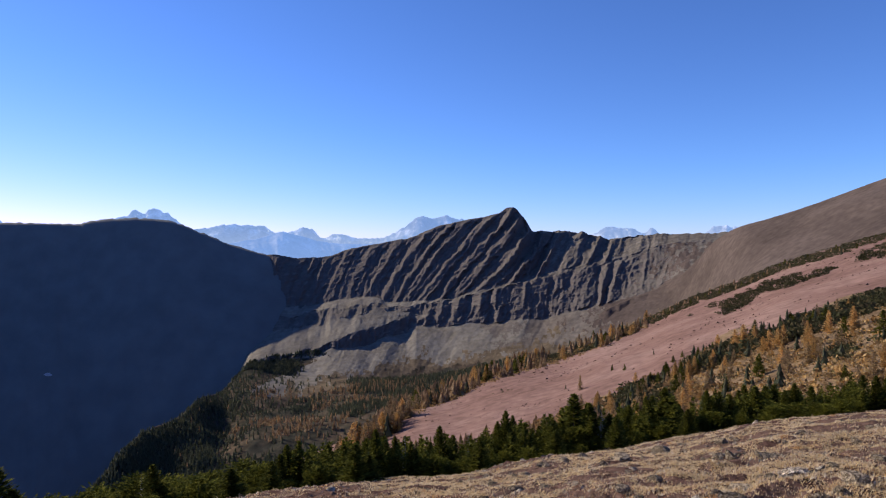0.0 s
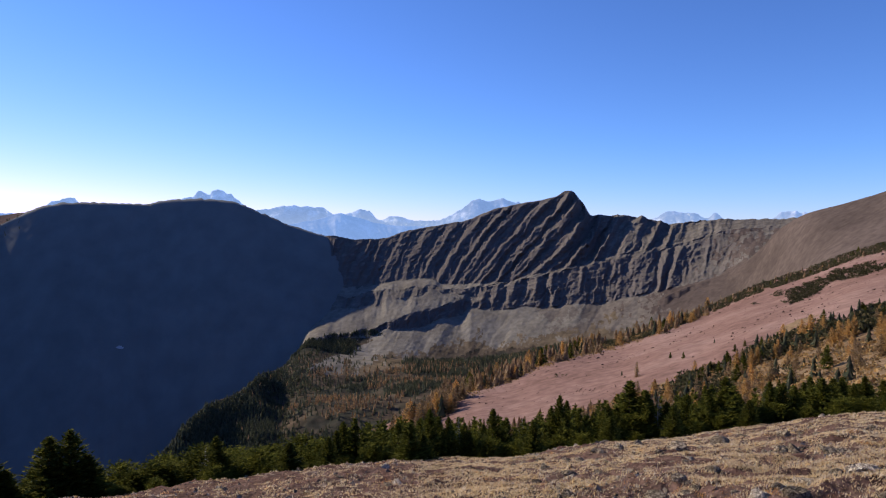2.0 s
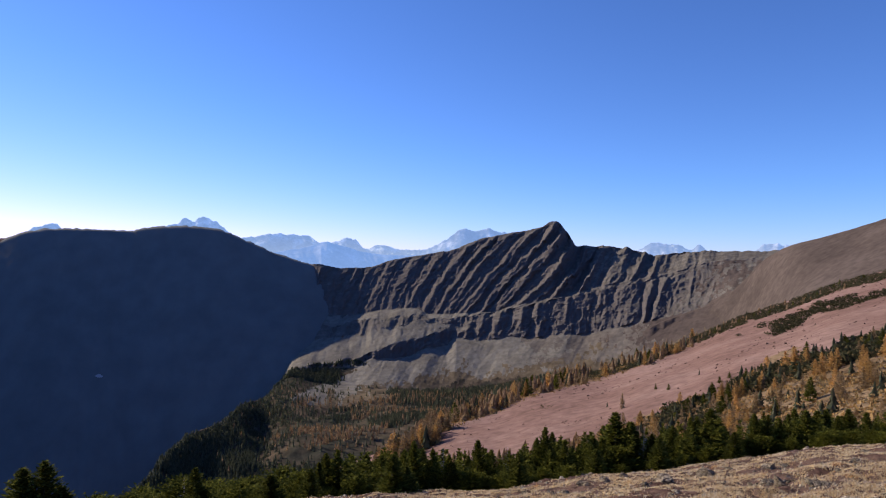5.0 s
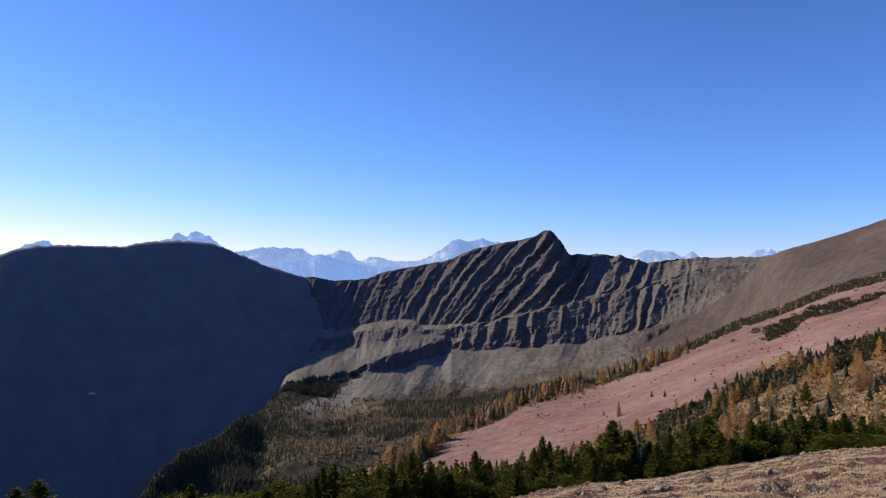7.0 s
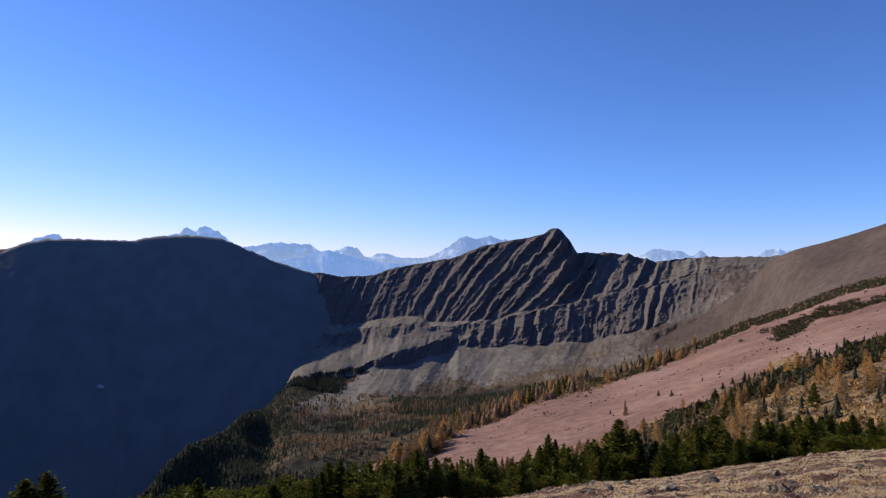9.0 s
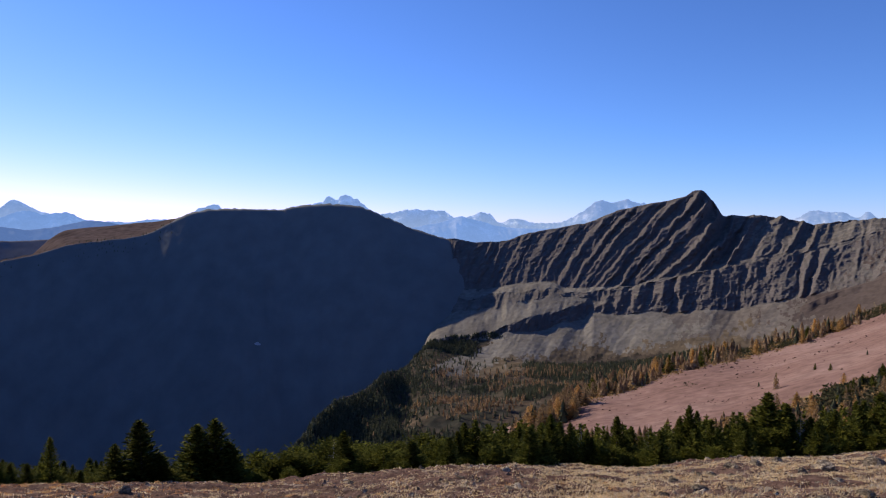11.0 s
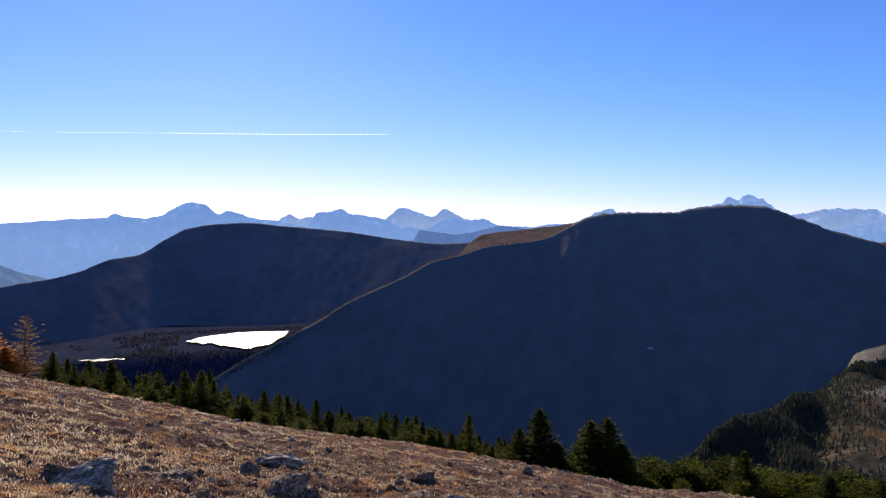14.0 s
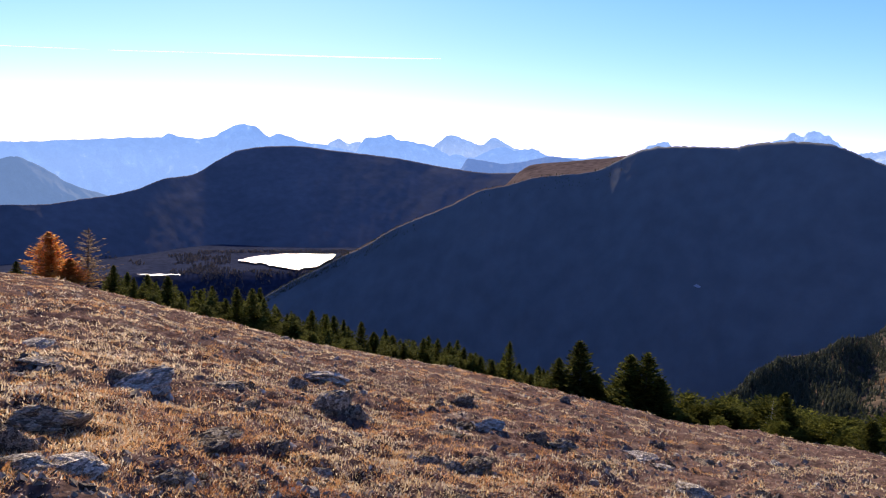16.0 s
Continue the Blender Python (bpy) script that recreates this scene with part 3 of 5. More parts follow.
scree_low = curve([(-48, 1.5), (-30, -4.4), (-27, -5.6), (-24, -6.7), (-20, -9.1), (-16.8, -10.7), (-14, -12.2), (-8, -14.5), (2, -17), (18, -24)])
_c = np.empty(len(red_slope.data.polygons) * 3, np.float32)
red_slope.data.polygons.foreach_get("center", _c)
_c = _c.reshape(-1, 3)
_pa, _pr = np.degrees(np.arctan2(-_c[:, 0], _c[:, 1])), np.hypot(_c[:, 0], _c[:, 1])
_pe = np.degrees(np.arctan2(_c[:, 2] - EYE, _pr))
red_slope.data.polygons.foreach_set("material_index", (_pe < scree_low(_pa) + 0.9 * fbm(_c[:, 0] / 18, _c[:, 1] / 18, 4)).astype(np.int32))

hump = Slope([
    [(98, 2480, -6), (86, 2520, -4.0), (82.9, 2540, -4.0), (80.3, 2570, -3.6), (78.3, 2620, -3.3), (76.4, 2700, -2.8), (74.3, 2850, -1.92), (72.6, 2990, -1.65), (70, 3200, -0.15), (68.7, 3250, 0.5), (66.5, 3260, 0.85), (64.2, 3260, 0.97), (61.4, 3250, 0.72), (56.2, 3230, 0.27), (51.4, 3200, -0.44), (48, 3180, -0.75), (44, 3160, -0.6), (36, 3160, -0.6)],
    [(98, 2240, -8.37), (86, 2260, -8.3), (80, 2295, -8.17), (76, 2375, -7.9), (73, 2525, -7.44), (70, 2610, -7.2), (68.7, 2590, -7.25), (66, 2520, -7.45), (60, 2510, -7.48), (56, 2520, -7.45), (48, 2560, -7.34), (36, 2560, -7.34)],
    [(98, 2210, -8.95), (86, 2230, -8.85), (80, 2265, -8.75), (76, 2345, -8.45), (73, 2495, -7.95), (70, 2580, -7.7), (66, 2490, -7.95), (60, 2480, -7.98), (56, 2490, -7.95), (48, 2530, -7.8), (36, 2530, -7.8)]],
    [0.0, 0.8, 1.0], lambda az, v, r, z, px, py: (-(fbm(az * 0.35, v * 1.2, 3) * 6) * step(0, 0.1, v), fbm(az * 3, v * 10, 3) * 0.9))
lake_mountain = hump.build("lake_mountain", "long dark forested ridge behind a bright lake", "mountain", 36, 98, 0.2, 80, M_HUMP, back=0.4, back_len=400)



def range_relief(amp, freq, seed):
    def f(az, v, r, z, px, py):
        jag = fbm(az * freq, az * 0 + seed, 4, 0.55) * amp
        return -ridged(az * 0.8 + v, v * 2 + seed, 4) * 25 * step(0, 0.2, v), jag * step(0.25, 0, v) + ridged(az * 1.2 + v * 2, v * 3 + seed, 4) * 6 * step(0, 0.2, v)
    return f


def far_range(name, label, crest, r, foot_el, mat, amp=4.0, freq=2.0, seed=1.0, step_az=0.1):
    a = [c[0] for c in crest]
    s = Slope([[(c[0], r, c[1]) for c in crest], [(c[0], r - 350, foot_el) for c in crest]], [0.0, 1.0], range_relief(amp, freq, seed))
    return s.build(name, label, "mountain range", min(a), max(a), step_az, 40, mat, back=0.3, back_len=min(80, 4960 - r), skirt=10)


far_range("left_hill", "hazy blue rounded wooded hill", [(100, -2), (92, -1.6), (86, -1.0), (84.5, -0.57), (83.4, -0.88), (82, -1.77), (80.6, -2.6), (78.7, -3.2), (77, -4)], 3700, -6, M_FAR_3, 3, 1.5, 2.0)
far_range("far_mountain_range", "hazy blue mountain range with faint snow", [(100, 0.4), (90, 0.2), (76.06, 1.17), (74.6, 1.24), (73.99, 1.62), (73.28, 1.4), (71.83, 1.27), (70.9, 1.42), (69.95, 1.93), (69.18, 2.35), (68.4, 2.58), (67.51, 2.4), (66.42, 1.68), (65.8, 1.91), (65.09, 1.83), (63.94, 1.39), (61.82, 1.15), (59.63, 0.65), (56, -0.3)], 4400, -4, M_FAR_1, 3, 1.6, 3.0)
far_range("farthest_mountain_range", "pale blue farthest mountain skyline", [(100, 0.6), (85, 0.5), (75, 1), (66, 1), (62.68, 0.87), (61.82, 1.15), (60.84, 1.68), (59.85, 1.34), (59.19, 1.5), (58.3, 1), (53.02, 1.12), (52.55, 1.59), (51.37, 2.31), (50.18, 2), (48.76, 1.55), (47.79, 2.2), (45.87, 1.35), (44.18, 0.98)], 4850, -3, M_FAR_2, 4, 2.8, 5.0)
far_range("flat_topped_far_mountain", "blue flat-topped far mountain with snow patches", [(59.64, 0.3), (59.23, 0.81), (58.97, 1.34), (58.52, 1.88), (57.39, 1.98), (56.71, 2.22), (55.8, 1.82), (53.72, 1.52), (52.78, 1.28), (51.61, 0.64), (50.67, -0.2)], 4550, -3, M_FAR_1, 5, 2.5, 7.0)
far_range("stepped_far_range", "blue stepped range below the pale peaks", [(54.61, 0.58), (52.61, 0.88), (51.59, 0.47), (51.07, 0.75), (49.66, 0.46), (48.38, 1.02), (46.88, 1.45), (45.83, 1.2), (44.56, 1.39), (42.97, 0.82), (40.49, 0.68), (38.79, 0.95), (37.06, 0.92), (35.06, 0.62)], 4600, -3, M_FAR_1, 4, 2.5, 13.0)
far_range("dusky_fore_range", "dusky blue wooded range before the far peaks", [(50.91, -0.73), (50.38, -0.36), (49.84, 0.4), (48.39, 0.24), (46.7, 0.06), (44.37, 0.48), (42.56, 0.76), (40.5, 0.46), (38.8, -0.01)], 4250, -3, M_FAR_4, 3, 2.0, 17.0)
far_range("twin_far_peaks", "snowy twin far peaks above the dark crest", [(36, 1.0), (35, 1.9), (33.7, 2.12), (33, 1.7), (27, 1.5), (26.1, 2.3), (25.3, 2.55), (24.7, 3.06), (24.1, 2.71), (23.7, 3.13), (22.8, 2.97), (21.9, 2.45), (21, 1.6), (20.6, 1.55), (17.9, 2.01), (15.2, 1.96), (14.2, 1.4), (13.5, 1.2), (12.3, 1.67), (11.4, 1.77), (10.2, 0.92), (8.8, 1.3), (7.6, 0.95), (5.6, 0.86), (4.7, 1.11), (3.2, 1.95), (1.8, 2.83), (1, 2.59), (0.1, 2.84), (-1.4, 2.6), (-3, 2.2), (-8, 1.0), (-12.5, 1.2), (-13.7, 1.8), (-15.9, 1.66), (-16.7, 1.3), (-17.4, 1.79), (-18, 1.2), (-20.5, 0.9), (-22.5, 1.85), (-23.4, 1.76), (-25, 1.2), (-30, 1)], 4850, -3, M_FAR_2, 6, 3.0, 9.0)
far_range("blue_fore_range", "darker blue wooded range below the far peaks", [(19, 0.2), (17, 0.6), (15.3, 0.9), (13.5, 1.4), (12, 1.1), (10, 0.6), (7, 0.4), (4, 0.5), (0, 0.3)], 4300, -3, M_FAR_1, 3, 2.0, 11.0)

# ---- water ----
M_WATER = bpy.data.materials.new("rippled_lake_water")
M_WATER.use_nodes = True
_n, _l = M_WATER.node_tree.nodes, M_WATER.node_tree.links
_b = _n["Principled BSDF"]
_b.inputs["Base Color"].default_value = (0.02, 0.04, 0.05, 1)
_b.inputs["Roughness"].default_value = 0.42
_b.inputs["IOR"].default_value = 1.33
_w = _n.new("ShaderNodeTexNoise")
_w.inputs["Scale"].default_value = 0.12
_w.inputs["Detail"].default_value = 6
_t = _n.new("ShaderNodeTexCoord")
_p = _n.new("ShaderNodeBump")
_p.inputs["Strength"].default_value, _p.inputs["Distance"].default_value = 0.5, 1.2
_l.new(_t.outputs["Object"], _w.inputs["Vector"])
_l.new(_w.outputs["Fac"], _p.inputs["Height"])
_l.new(_p.outputs["Normal"], _b.inputs["Normal"])


def lake(name, label, shore, z):
    """A sheet of water between a near and a far shore: rows of bearing, near distance, far distance."""
    near, far = curve([(a, n) for a, n, f in shore]), curve([(a, f) for a, n, f in shore])
    az = np.linspace(shore[0][0], shore[-1][0], 120)
    v = np.linspace(0, 1, 14)
    A, V = np.meshgrid(az, v)
    wob = fbm(A * 1.7, V * 0 + 3, 3)
    r = near(A) + wob * 14 * (1 - V) + (far(A) - near(A)) * V + V * 6 * fbm(A * 2, V * 0 + 8, 2)
    c = np.stack([-np.sin(np.radians(A)) * r, np.cos(np.radians(A)) * r, np.full_like(r, z)], -1)
    ob = mesh_object(name, c.reshape(-1, 3), grid_faces(14, 120), M_WATER)
    return tagged(ob, label, "lake", kind="structure")


lake("lake", "bright sunlit mountain lake with a dark wooded shore", [(60.9, 2292, 2298), (61.5, 2163, 2304), (63.0, 2012, 2308), (64.4, 1978, 2306), (65.8, 2025, 2288), (66.9, 2093, 2262), (67.9, 2122, 2225), (68.9, 2168, 2174)], -322.0)
lake("pond", "small pale pond in the valley woods", [(73.4, 1930, 1936), (74.1, 1922, 1945), (76.1, 1930, 1956), (76.6, 1950, 1958)], -323.0)


# ---- trees ----
def ramp_material(name, stops, rough=0.85, thin=0.35, spec=0.02, source="Random Per Island", patch=None):
    """Foliage whose colour varies from clump to clump."""
    m = bpy.data.materials.new(name)
    m.use_nodes = True
    N, L = m.node_tree.nodes, m.node_tree.links
    b = N["Principled BSDF"]
    b.inputs["Roughness"].default_value, b.inputs["Specular IOR Level"].default_value = rough, spec
    g = N.new("ShaderNodeNewGeometry")
    r = N.new("ShaderNodeValToRGB")
    for k, c in enumerate(stops):
        p = k / (len(stops) - 1)
        e = r.color_ramp.elements[k] if k < 2 else r.color_ramp.elements.new(p)
        e.position, e.color = p, (*c, 1)
    L.new(g.outputs[source], r.inputs["Fac"])
    o = N.new("ShaderNodeObjectInfo")
    mr = N.new("ShaderNodeMapRange")
    mr.inputs["To Min"].default_value, mr.inputs["To Max"].default_value = 0.75, 1.25
    L.new(o.outputs["Random"], mr.inputs["Value"])
    mx = N.new("ShaderNodeMix")
    mx.data_type, mx.blend_type = 'RGBA', 'MULTIPLY'
    mx.inputs["Factor"].default_value = 1
    L.new(r.outputs["Color"], mx.inputs["A"])
    L.new(mr.outputs["Result"], mx.inputs["B"])
    col = mx.outputs["Result"]
    if patch:     # (scale, tint low, tint high): patches of kinds of plants
        tc, n, pr, px = N.new("ShaderNodeTexCoord"), N.new("ShaderNodeTexNoise"), N.new("ShaderNodeValToRGB"), N.new("ShaderNodeMix")
        n.inputs["Scale"].default_value, n.inputs["Detail"].default_value = patch[0], 3
        pr.color_ramp.elements[0].position, pr.color_ramp.elements[0].color = 0.36, (*patch[1], 1)
        pr.color_ramp.elements[1].position, pr.color_ramp.elements[1].color = 0.64, (*patch[2], 1)
        px.data_type, px.blend_type = 'RGBA', 'MULTIPLY'
        px.inputs["Factor"].default_value = 1
        L.new(tc.outputs["Object"], n.inputs["Vector"])
        L.new(n.outputs["Fac"], pr.inputs["Fac"])
        L.new(col, px.inputs["A"])
        L.new(pr.outputs["Color"], px.inputs["B"])
        col = px.outputs["Result"]
    L.new(col, b.inputs["Base Color"])
    t = N.new("ShaderNodeBsdfTranslucent")
    L.new(col, t.inputs["Color"])
    mix = N.new("ShaderNodeMixShader")
    mix.inputs["Fac"].default_value = thin
    L.new(b.outputs["BSDF"], mix.inputs[1])
    L.new(t.outputs["BSDF"], mix.inputs[2])
    L.new(mix.outputs["Shader"], N["Material Output"].inputs["Surface"])
    return m


M_FIR = ramp_material("fir_needles", [(0.030, 0.037, 0.007), (0.068, 0.075, 0.013), (0.115, 0.118, 0.022), (0.17, 0.165, 0.035)], thin=0.42)
M_JUNIPER = ramp_material("juniper_sprays", [(0.055, 0.060, 0.010), (0.11, 0.115, 0.018), (0.17, 0.165, 0.03)], thin=0.45)
M_LARCH = ramp_material("larch_needles_gold", [(0.38, 0.22, 0.085), (0.52, 0.33, 0.13), (0.62, 0.43, 0.20)], thin=0.5)
M_LARCH_PALE = ramp_material("larch_needles_thin", [(0.20, 0.135, 0.08), (0.33, 0.23, 0.13), (0.42, 0.31, 0.18)], thin=0.4)
M_BARK = material("bark", [(0.09, 0.07, 0.055), (0.16, 0.13, 0.11)], 9, bump=0.6, stretch=(1, 1, 0.2))
M_DEAD = material("silver_dead_wood", [(0.28, 0.26, 0.24), (0.45, 0.43, 0.40)], 9, bump=0.5, stretch=(1, 1, 0.2))


def crown_arrays(h, rad, whorls, per, sprays, size, rs, base=0.04, lift=0.0, ragged=0.25, power=0.85):
    """A conifer's crown: whorls of drooping limbs, each limb a row of small bent needle sprays."""
    verts, faces = [], []
    for w in range(whorls):
        t = base + (1 - base) * (w + rs.rand()) / whorls
        reach = rad * (1 - t) ** power + 0.02 * rad
        for b in range(per):
            if rs.rand() < 0.1 + ragged * 0.4:
                continue
            phi = 2 * math.pi * (b + rs.rand()) / per
            length = reach * (1 - ragged + 2 * ragged * rs.rand())
            droop = -0.25 + 0.75 * t + lift + 0.2 * (rs.rand() - 0.5)
            ca, sa = math.cos(phi), math.sin(phi)
            n = max(1, int(round(sprays * (0.35 + 0.65 * length / (rad + 1e-6)))))
            for k in range(n):
                q = (k + 0.6 + 0.5 * rs.rand()) / n
                d = length * q
                zc = h * t + droop * d + 0.22 * d * q
                px, py = ca * d, sa * d
                s = size * (0.65 + 0.7 * rs.rand()) * (1.1 - 0.45 * t)
                yaw = phi + (rs.rand() - 0.5) * 2.2
                cy, sy = math.cos(yaw), math.sin(yaw)
                up = 0.25 + 0.55 * (rs.rand() - 0.35)
                wd = s * (0.30 + 0.2 * rs.rand())
                roll = (rs.rand() - 0.5) * 1.4
                i = len(verts)
                verts += [(px - cy * s * 0.4, py - sy * s * 0.4, zc - up * s * 0.3),
                          (px + sy * wd, py - cy * wd, zc + roll * wd),
                          (px + cy * s * 0.8, py + sy * s * 0.8, zc + up * s),
                          (px - sy * wd, py + cy * wd, zc - roll * wd)]
                faces += [(i, i + 1, i + 2, i + 3)]
    # leader
    for k in range(4):
        a = k * 1.7
        i = len(verts)
        s = 0.035 * h
        verts += [(0, 0, h * 0.93), (math.cos(a) * s * 0.5, math.sin(a) * s * 0.5, h * 0.96), (0, 0, h * 1.03), (-math.cos(a) * s * 0.3, -math.sin(a) * s * 0.3, h * 0.97)]
        faces += [(i, i + 1, i + 2, i + 3)]
    return np.array(verts), np.array(faces)


def trunk_arrays(h, r0, rs, sides=7, rings=6, bend=0.03):
    v = []
    bx, by = (rs.rand(2) - 0.5) * 2 * bend * h
    for k in range(rings + 1):
        t = k / rings
        rr = r0 * (1 - 0.93 * t) * (1.25 if k == 0 else 1)
        for s in range(sides):
            a = 2 * math.pi * s / sides
            v.append((bx * t * (1 - t) * 4 + rr * math.cos(a), by * t * (1 - t) * 4 + rr * math.sin(a), -0.15 + (h + 0.1) * t))
    return np.array(v), grid_faces(rings + 1, sides, wrap=True)


def limbs_arrays(h, rad, n, rs):
    """Bare limbs: thin tapered four-sided spikes."""
    v, f = [], []
    for k in range(n):
        t = 0.08 + 0.88 * (k + rs.rand()) / n
        phi = rs.rand() * 6.28
        d = rad * (1 - t) ** 0.8 * (0.6 + 0.5 * rs.rand())
        r0 = 0.012 * h * (1 - t) * 0.5 + 0.004
        ca, sa = math.cos(phi), math.sin(phi)
        i = len(v)
        v += [(-sa * r0, ca * r0, h * t), (0, 0, h * t + r0), (sa * r0, -ca * r0, h * t), (ca * d, sa * d, h * t + d * (0.15 + 0.2 * rs.rand()))]
        f += [(i, i + 1, i + 3, i + 3), (i + 1, i + 2, i + 3, i + 3)]
    return np.array(v), np.array(f)[:, :3]


def make_tree(name, label, crown, crown_mat, trunk, bark, category="tree", group="", limbs=None):
    t = new(name)
    t.empty_display_size = 0.2
    tagged(t, label, category, group)
    mesh_object("trunk", *trunk, bark, t)
    if limbs is not None:
        tagged(mesh_object("limbs", *limbs, bark, t), kind="stuff")
    if crown is not None:
        mesh_object("crown", *crown, crown_mat, t, smooth=False)
    return t


class Grove:
    """Some prototype trees of unit height, planted again and again."""

    def __init__(self, protos):
        self.protos, self.used = protos, [False] * len(protos)

    def plant(self, k, place, height, turn, wide=1.0, tilt=0.0, label=""):
        k %= len(self.protos)
        m = Matrix.LocRotScale(place, Euler((tilt, tilt * 0.5, turn)), (height * wide, height * wide, height))
        if self.used[k]:
            q = self.protos[k].scale
            ob = copy_thing(self.protos[k], m @ Matrix.Diagonal((1 / q[0], 1 / q[1], 1 / q[2], 1)))
        else:
            self.used[k] = True
            ob = self.protos[k]
            ob.matrix_basis = m
        if label:
            tagged(ob, label)
        return ob


def fir_protos(n, whorls, per, sprays, size, rad, mat, name, label, seed, group, power=0.85, ragged=0.25, thin_trunk=0.02, bark=None, limbs=0):
    out = []
    for k in range(n):
        rs = np.random.RandomState(seed + k)
        rd = rad * (0.85 + 0.4 * rs.rand())
        out.append(make_tree(name, label, crown_arrays(1.0, rd, whorls, per, sprays, size, rs, ragged=ragged, power=power), mat,
                             trunk_arrays(1.0, thin_trunk, rs), bark or M_BARK, group=group,
                             limbs=limbs_arrays(1.0, rd, limbs, rs) if limbs else None))
    return out


# stunted firs along the brow of the meadow
brow = Grove(fir_protos(5, 46, 12, 10, 0.055, 0.33, M_FIR, "fir_tree", "dark green stunted fir on the meadow brow", 100, "firs along the meadow brow", ragged=0.3))
broad = Grove(fir_protos(3, 22, 16, 10, 0.085, 0.62, M_JUNIPER, "fir_shrub", "low spreading yellow-green fir shrub on the brow", 130, "shrubs along the meadow brow", power=0.55, ragged=0.4))
tops = curve([(-48, 2.82), (-28, 2.71), (-25, 3.2), (-21, 3.53), (-18.5, 3.79), (-15.5, 3.73), (-11.5, 4.16), (-5.5, 3.88), (0, 3.5), (5.5, 3.83), (12, 3.45), (16, 2.63), (20, 2.32), (23, 2.78), (27.5, 2.28), (31.8, 2.17), (36, 2.13), (43, 1.9),
              (51, 2.4), (56, 2.4), (62.8, 2.8), (67, 3.2), (71, 3), (74.5, 2.4), (78.5, 1.7), (82, 0.5), (92, 0.3)])
rt = np.random.RandomState(21)


def brow_tree(az, off, top_el, k, wide, grove=brow, label=""):
    r = float(edge_r(az)) + off
    p = on_ground(az, r)
    h = float(rise(top_el, r)) - p.z
    if h > 0.25:
        grove.plant(k, p - Vector((0, 0, 0.05)), h, rt.rand() * 6.28, wide / max(0.6, h) ** 0.25, (rt.rand() - 0.5) * 0.08, label)


_a = -46.0
while _a < 84:
    dense = 0.6 if _a < 34 else 0.75
    _a += dense * (0.5 + rt.rand())
    top = float(edge_el(_a)) + float(tops(_a)) * ((0.5 if _a < 20 else 0.62) + 0.52 * rt.rand())
    if 79 < _a < 86:
        continue
    low = _a > 14 and _a < 33 and rt.rand() < 0.6
    if low:
        brow_tree(_a, 0.4 + 3.5 * rt.rand(), float(edge_el(_a)) + float(tops(_a)) * (0.55 + 0.5 * rt.rand()), rt.randint(3), 1.3, broad)
    else:
        brow_tree(_a, 0.6 + 6.5 * rt.rand(), top, rt.randint(5), 0.75 + 0.5 * rt.rand())
    if rt.rand() < 0.6:
        brow_tree(_a + 0.2, -0.3 + 1.6 * rt.rand(), float(edge_el(_a)) + float(tops(_a)) * (0.15 + 0.35 * rt.rand()), rt.randint(3), 1.1, broad)
# the thicket behind them, too close-grown to tell apart
thick_v, thick_f, base_i = [], [], 0
stock = [crown_arrays(1.0, 0.36, 16, 8, 5, 0.095, np.random.RandomState(180 + k), ragged=0.3) for k in range(4)]
for k in range(860):
    az = -46 + 125 * rt.rand()
    r = float(edge_r(az)) + 0.8 + 8 * rt.rand() ** 1.3
    p = on_ground(az, r)
    h = float(rise(float(edge_el(az)) + float(tops(az)) * ((0.4 if az < 20 else 0.3) + 0.55 * rt.rand()), r)) - p.z
    if h < 0.3:
        continue
    v, f = stock[rt.randint(4)]
    a, w = rt.rand() * 6.28, h * (0.62 + 0.6 * rt.rand()) / max(0.6, h) ** 0.25
    thick_v.append(np.stack([(v[:, 0] * math.cos(a) - v[:, 1] * math.sin(a)) * w + p.x, (v[:, 0] * math.sin(a) + v[:, 1] * math.cos(a)) * w + p.y, v[:, 2] * h + p.z - 0.05], -1))
    thick_f.append(f + base_i)
    base_i += len(v)
tagged(mesh_object("fir_thicket", np.concatenate(thick_v), np.concatenate(thick_f), M_FIR, smooth=False), "dense dark green fir thicket below the brow", "thicket", kind="stuff")
TALL = "tall dark green fir standing out on the meadow brow"
for az, top, off, w in [(39.4, -14.4, 0.4, 1.6), (33.7, -14.9, 0.5, 1.45), (35.2, -15.2, 0.6, 1.6), (41.2, -16.0, 0.8, 1.3), (38.0, -17.0, 0.4, 1.6), (32.6, -16.8, 0.5, 1.7), (45.6, -14.9, 1.4, 0.8), (50.9, -15.2, 2.5, 0.9), (55.8, -14.8, 3.0, 0.8), (57.3, -14.7, 3.0, 0.8),
                        (61.6, -13.0, 3, 0.8), (67.2, -11.4, 4, 0.9), (71, -10.5, 4, 0.9), (23.3, -16.4, 0.8, 1.2), (12.1, -15.6, 2.0, 1.1), (13.0, -15.8, 2.4, 1.0), (7.2, -16.6, -1.0, 1.3), (5.6, -15.0, 1.4, 1.0), (-11.2, -11.95, 2.0, 1.6),
                        (-12.4, -12.6, 1.4, 1.5), (-18.4, -11.1, 2, 1.2), (-21.5, -11.1, 2, 1.1), (-25.2, -10.5, 2, 1.3), (-5.4, -13.5, 2, 0.9), (0.2, -14.8, 2, 1.0), (-27.7, -10.0, 2, 1.1)]:
    brow_tree(az, off, top, rt.randint(5), w, brow, TALL)
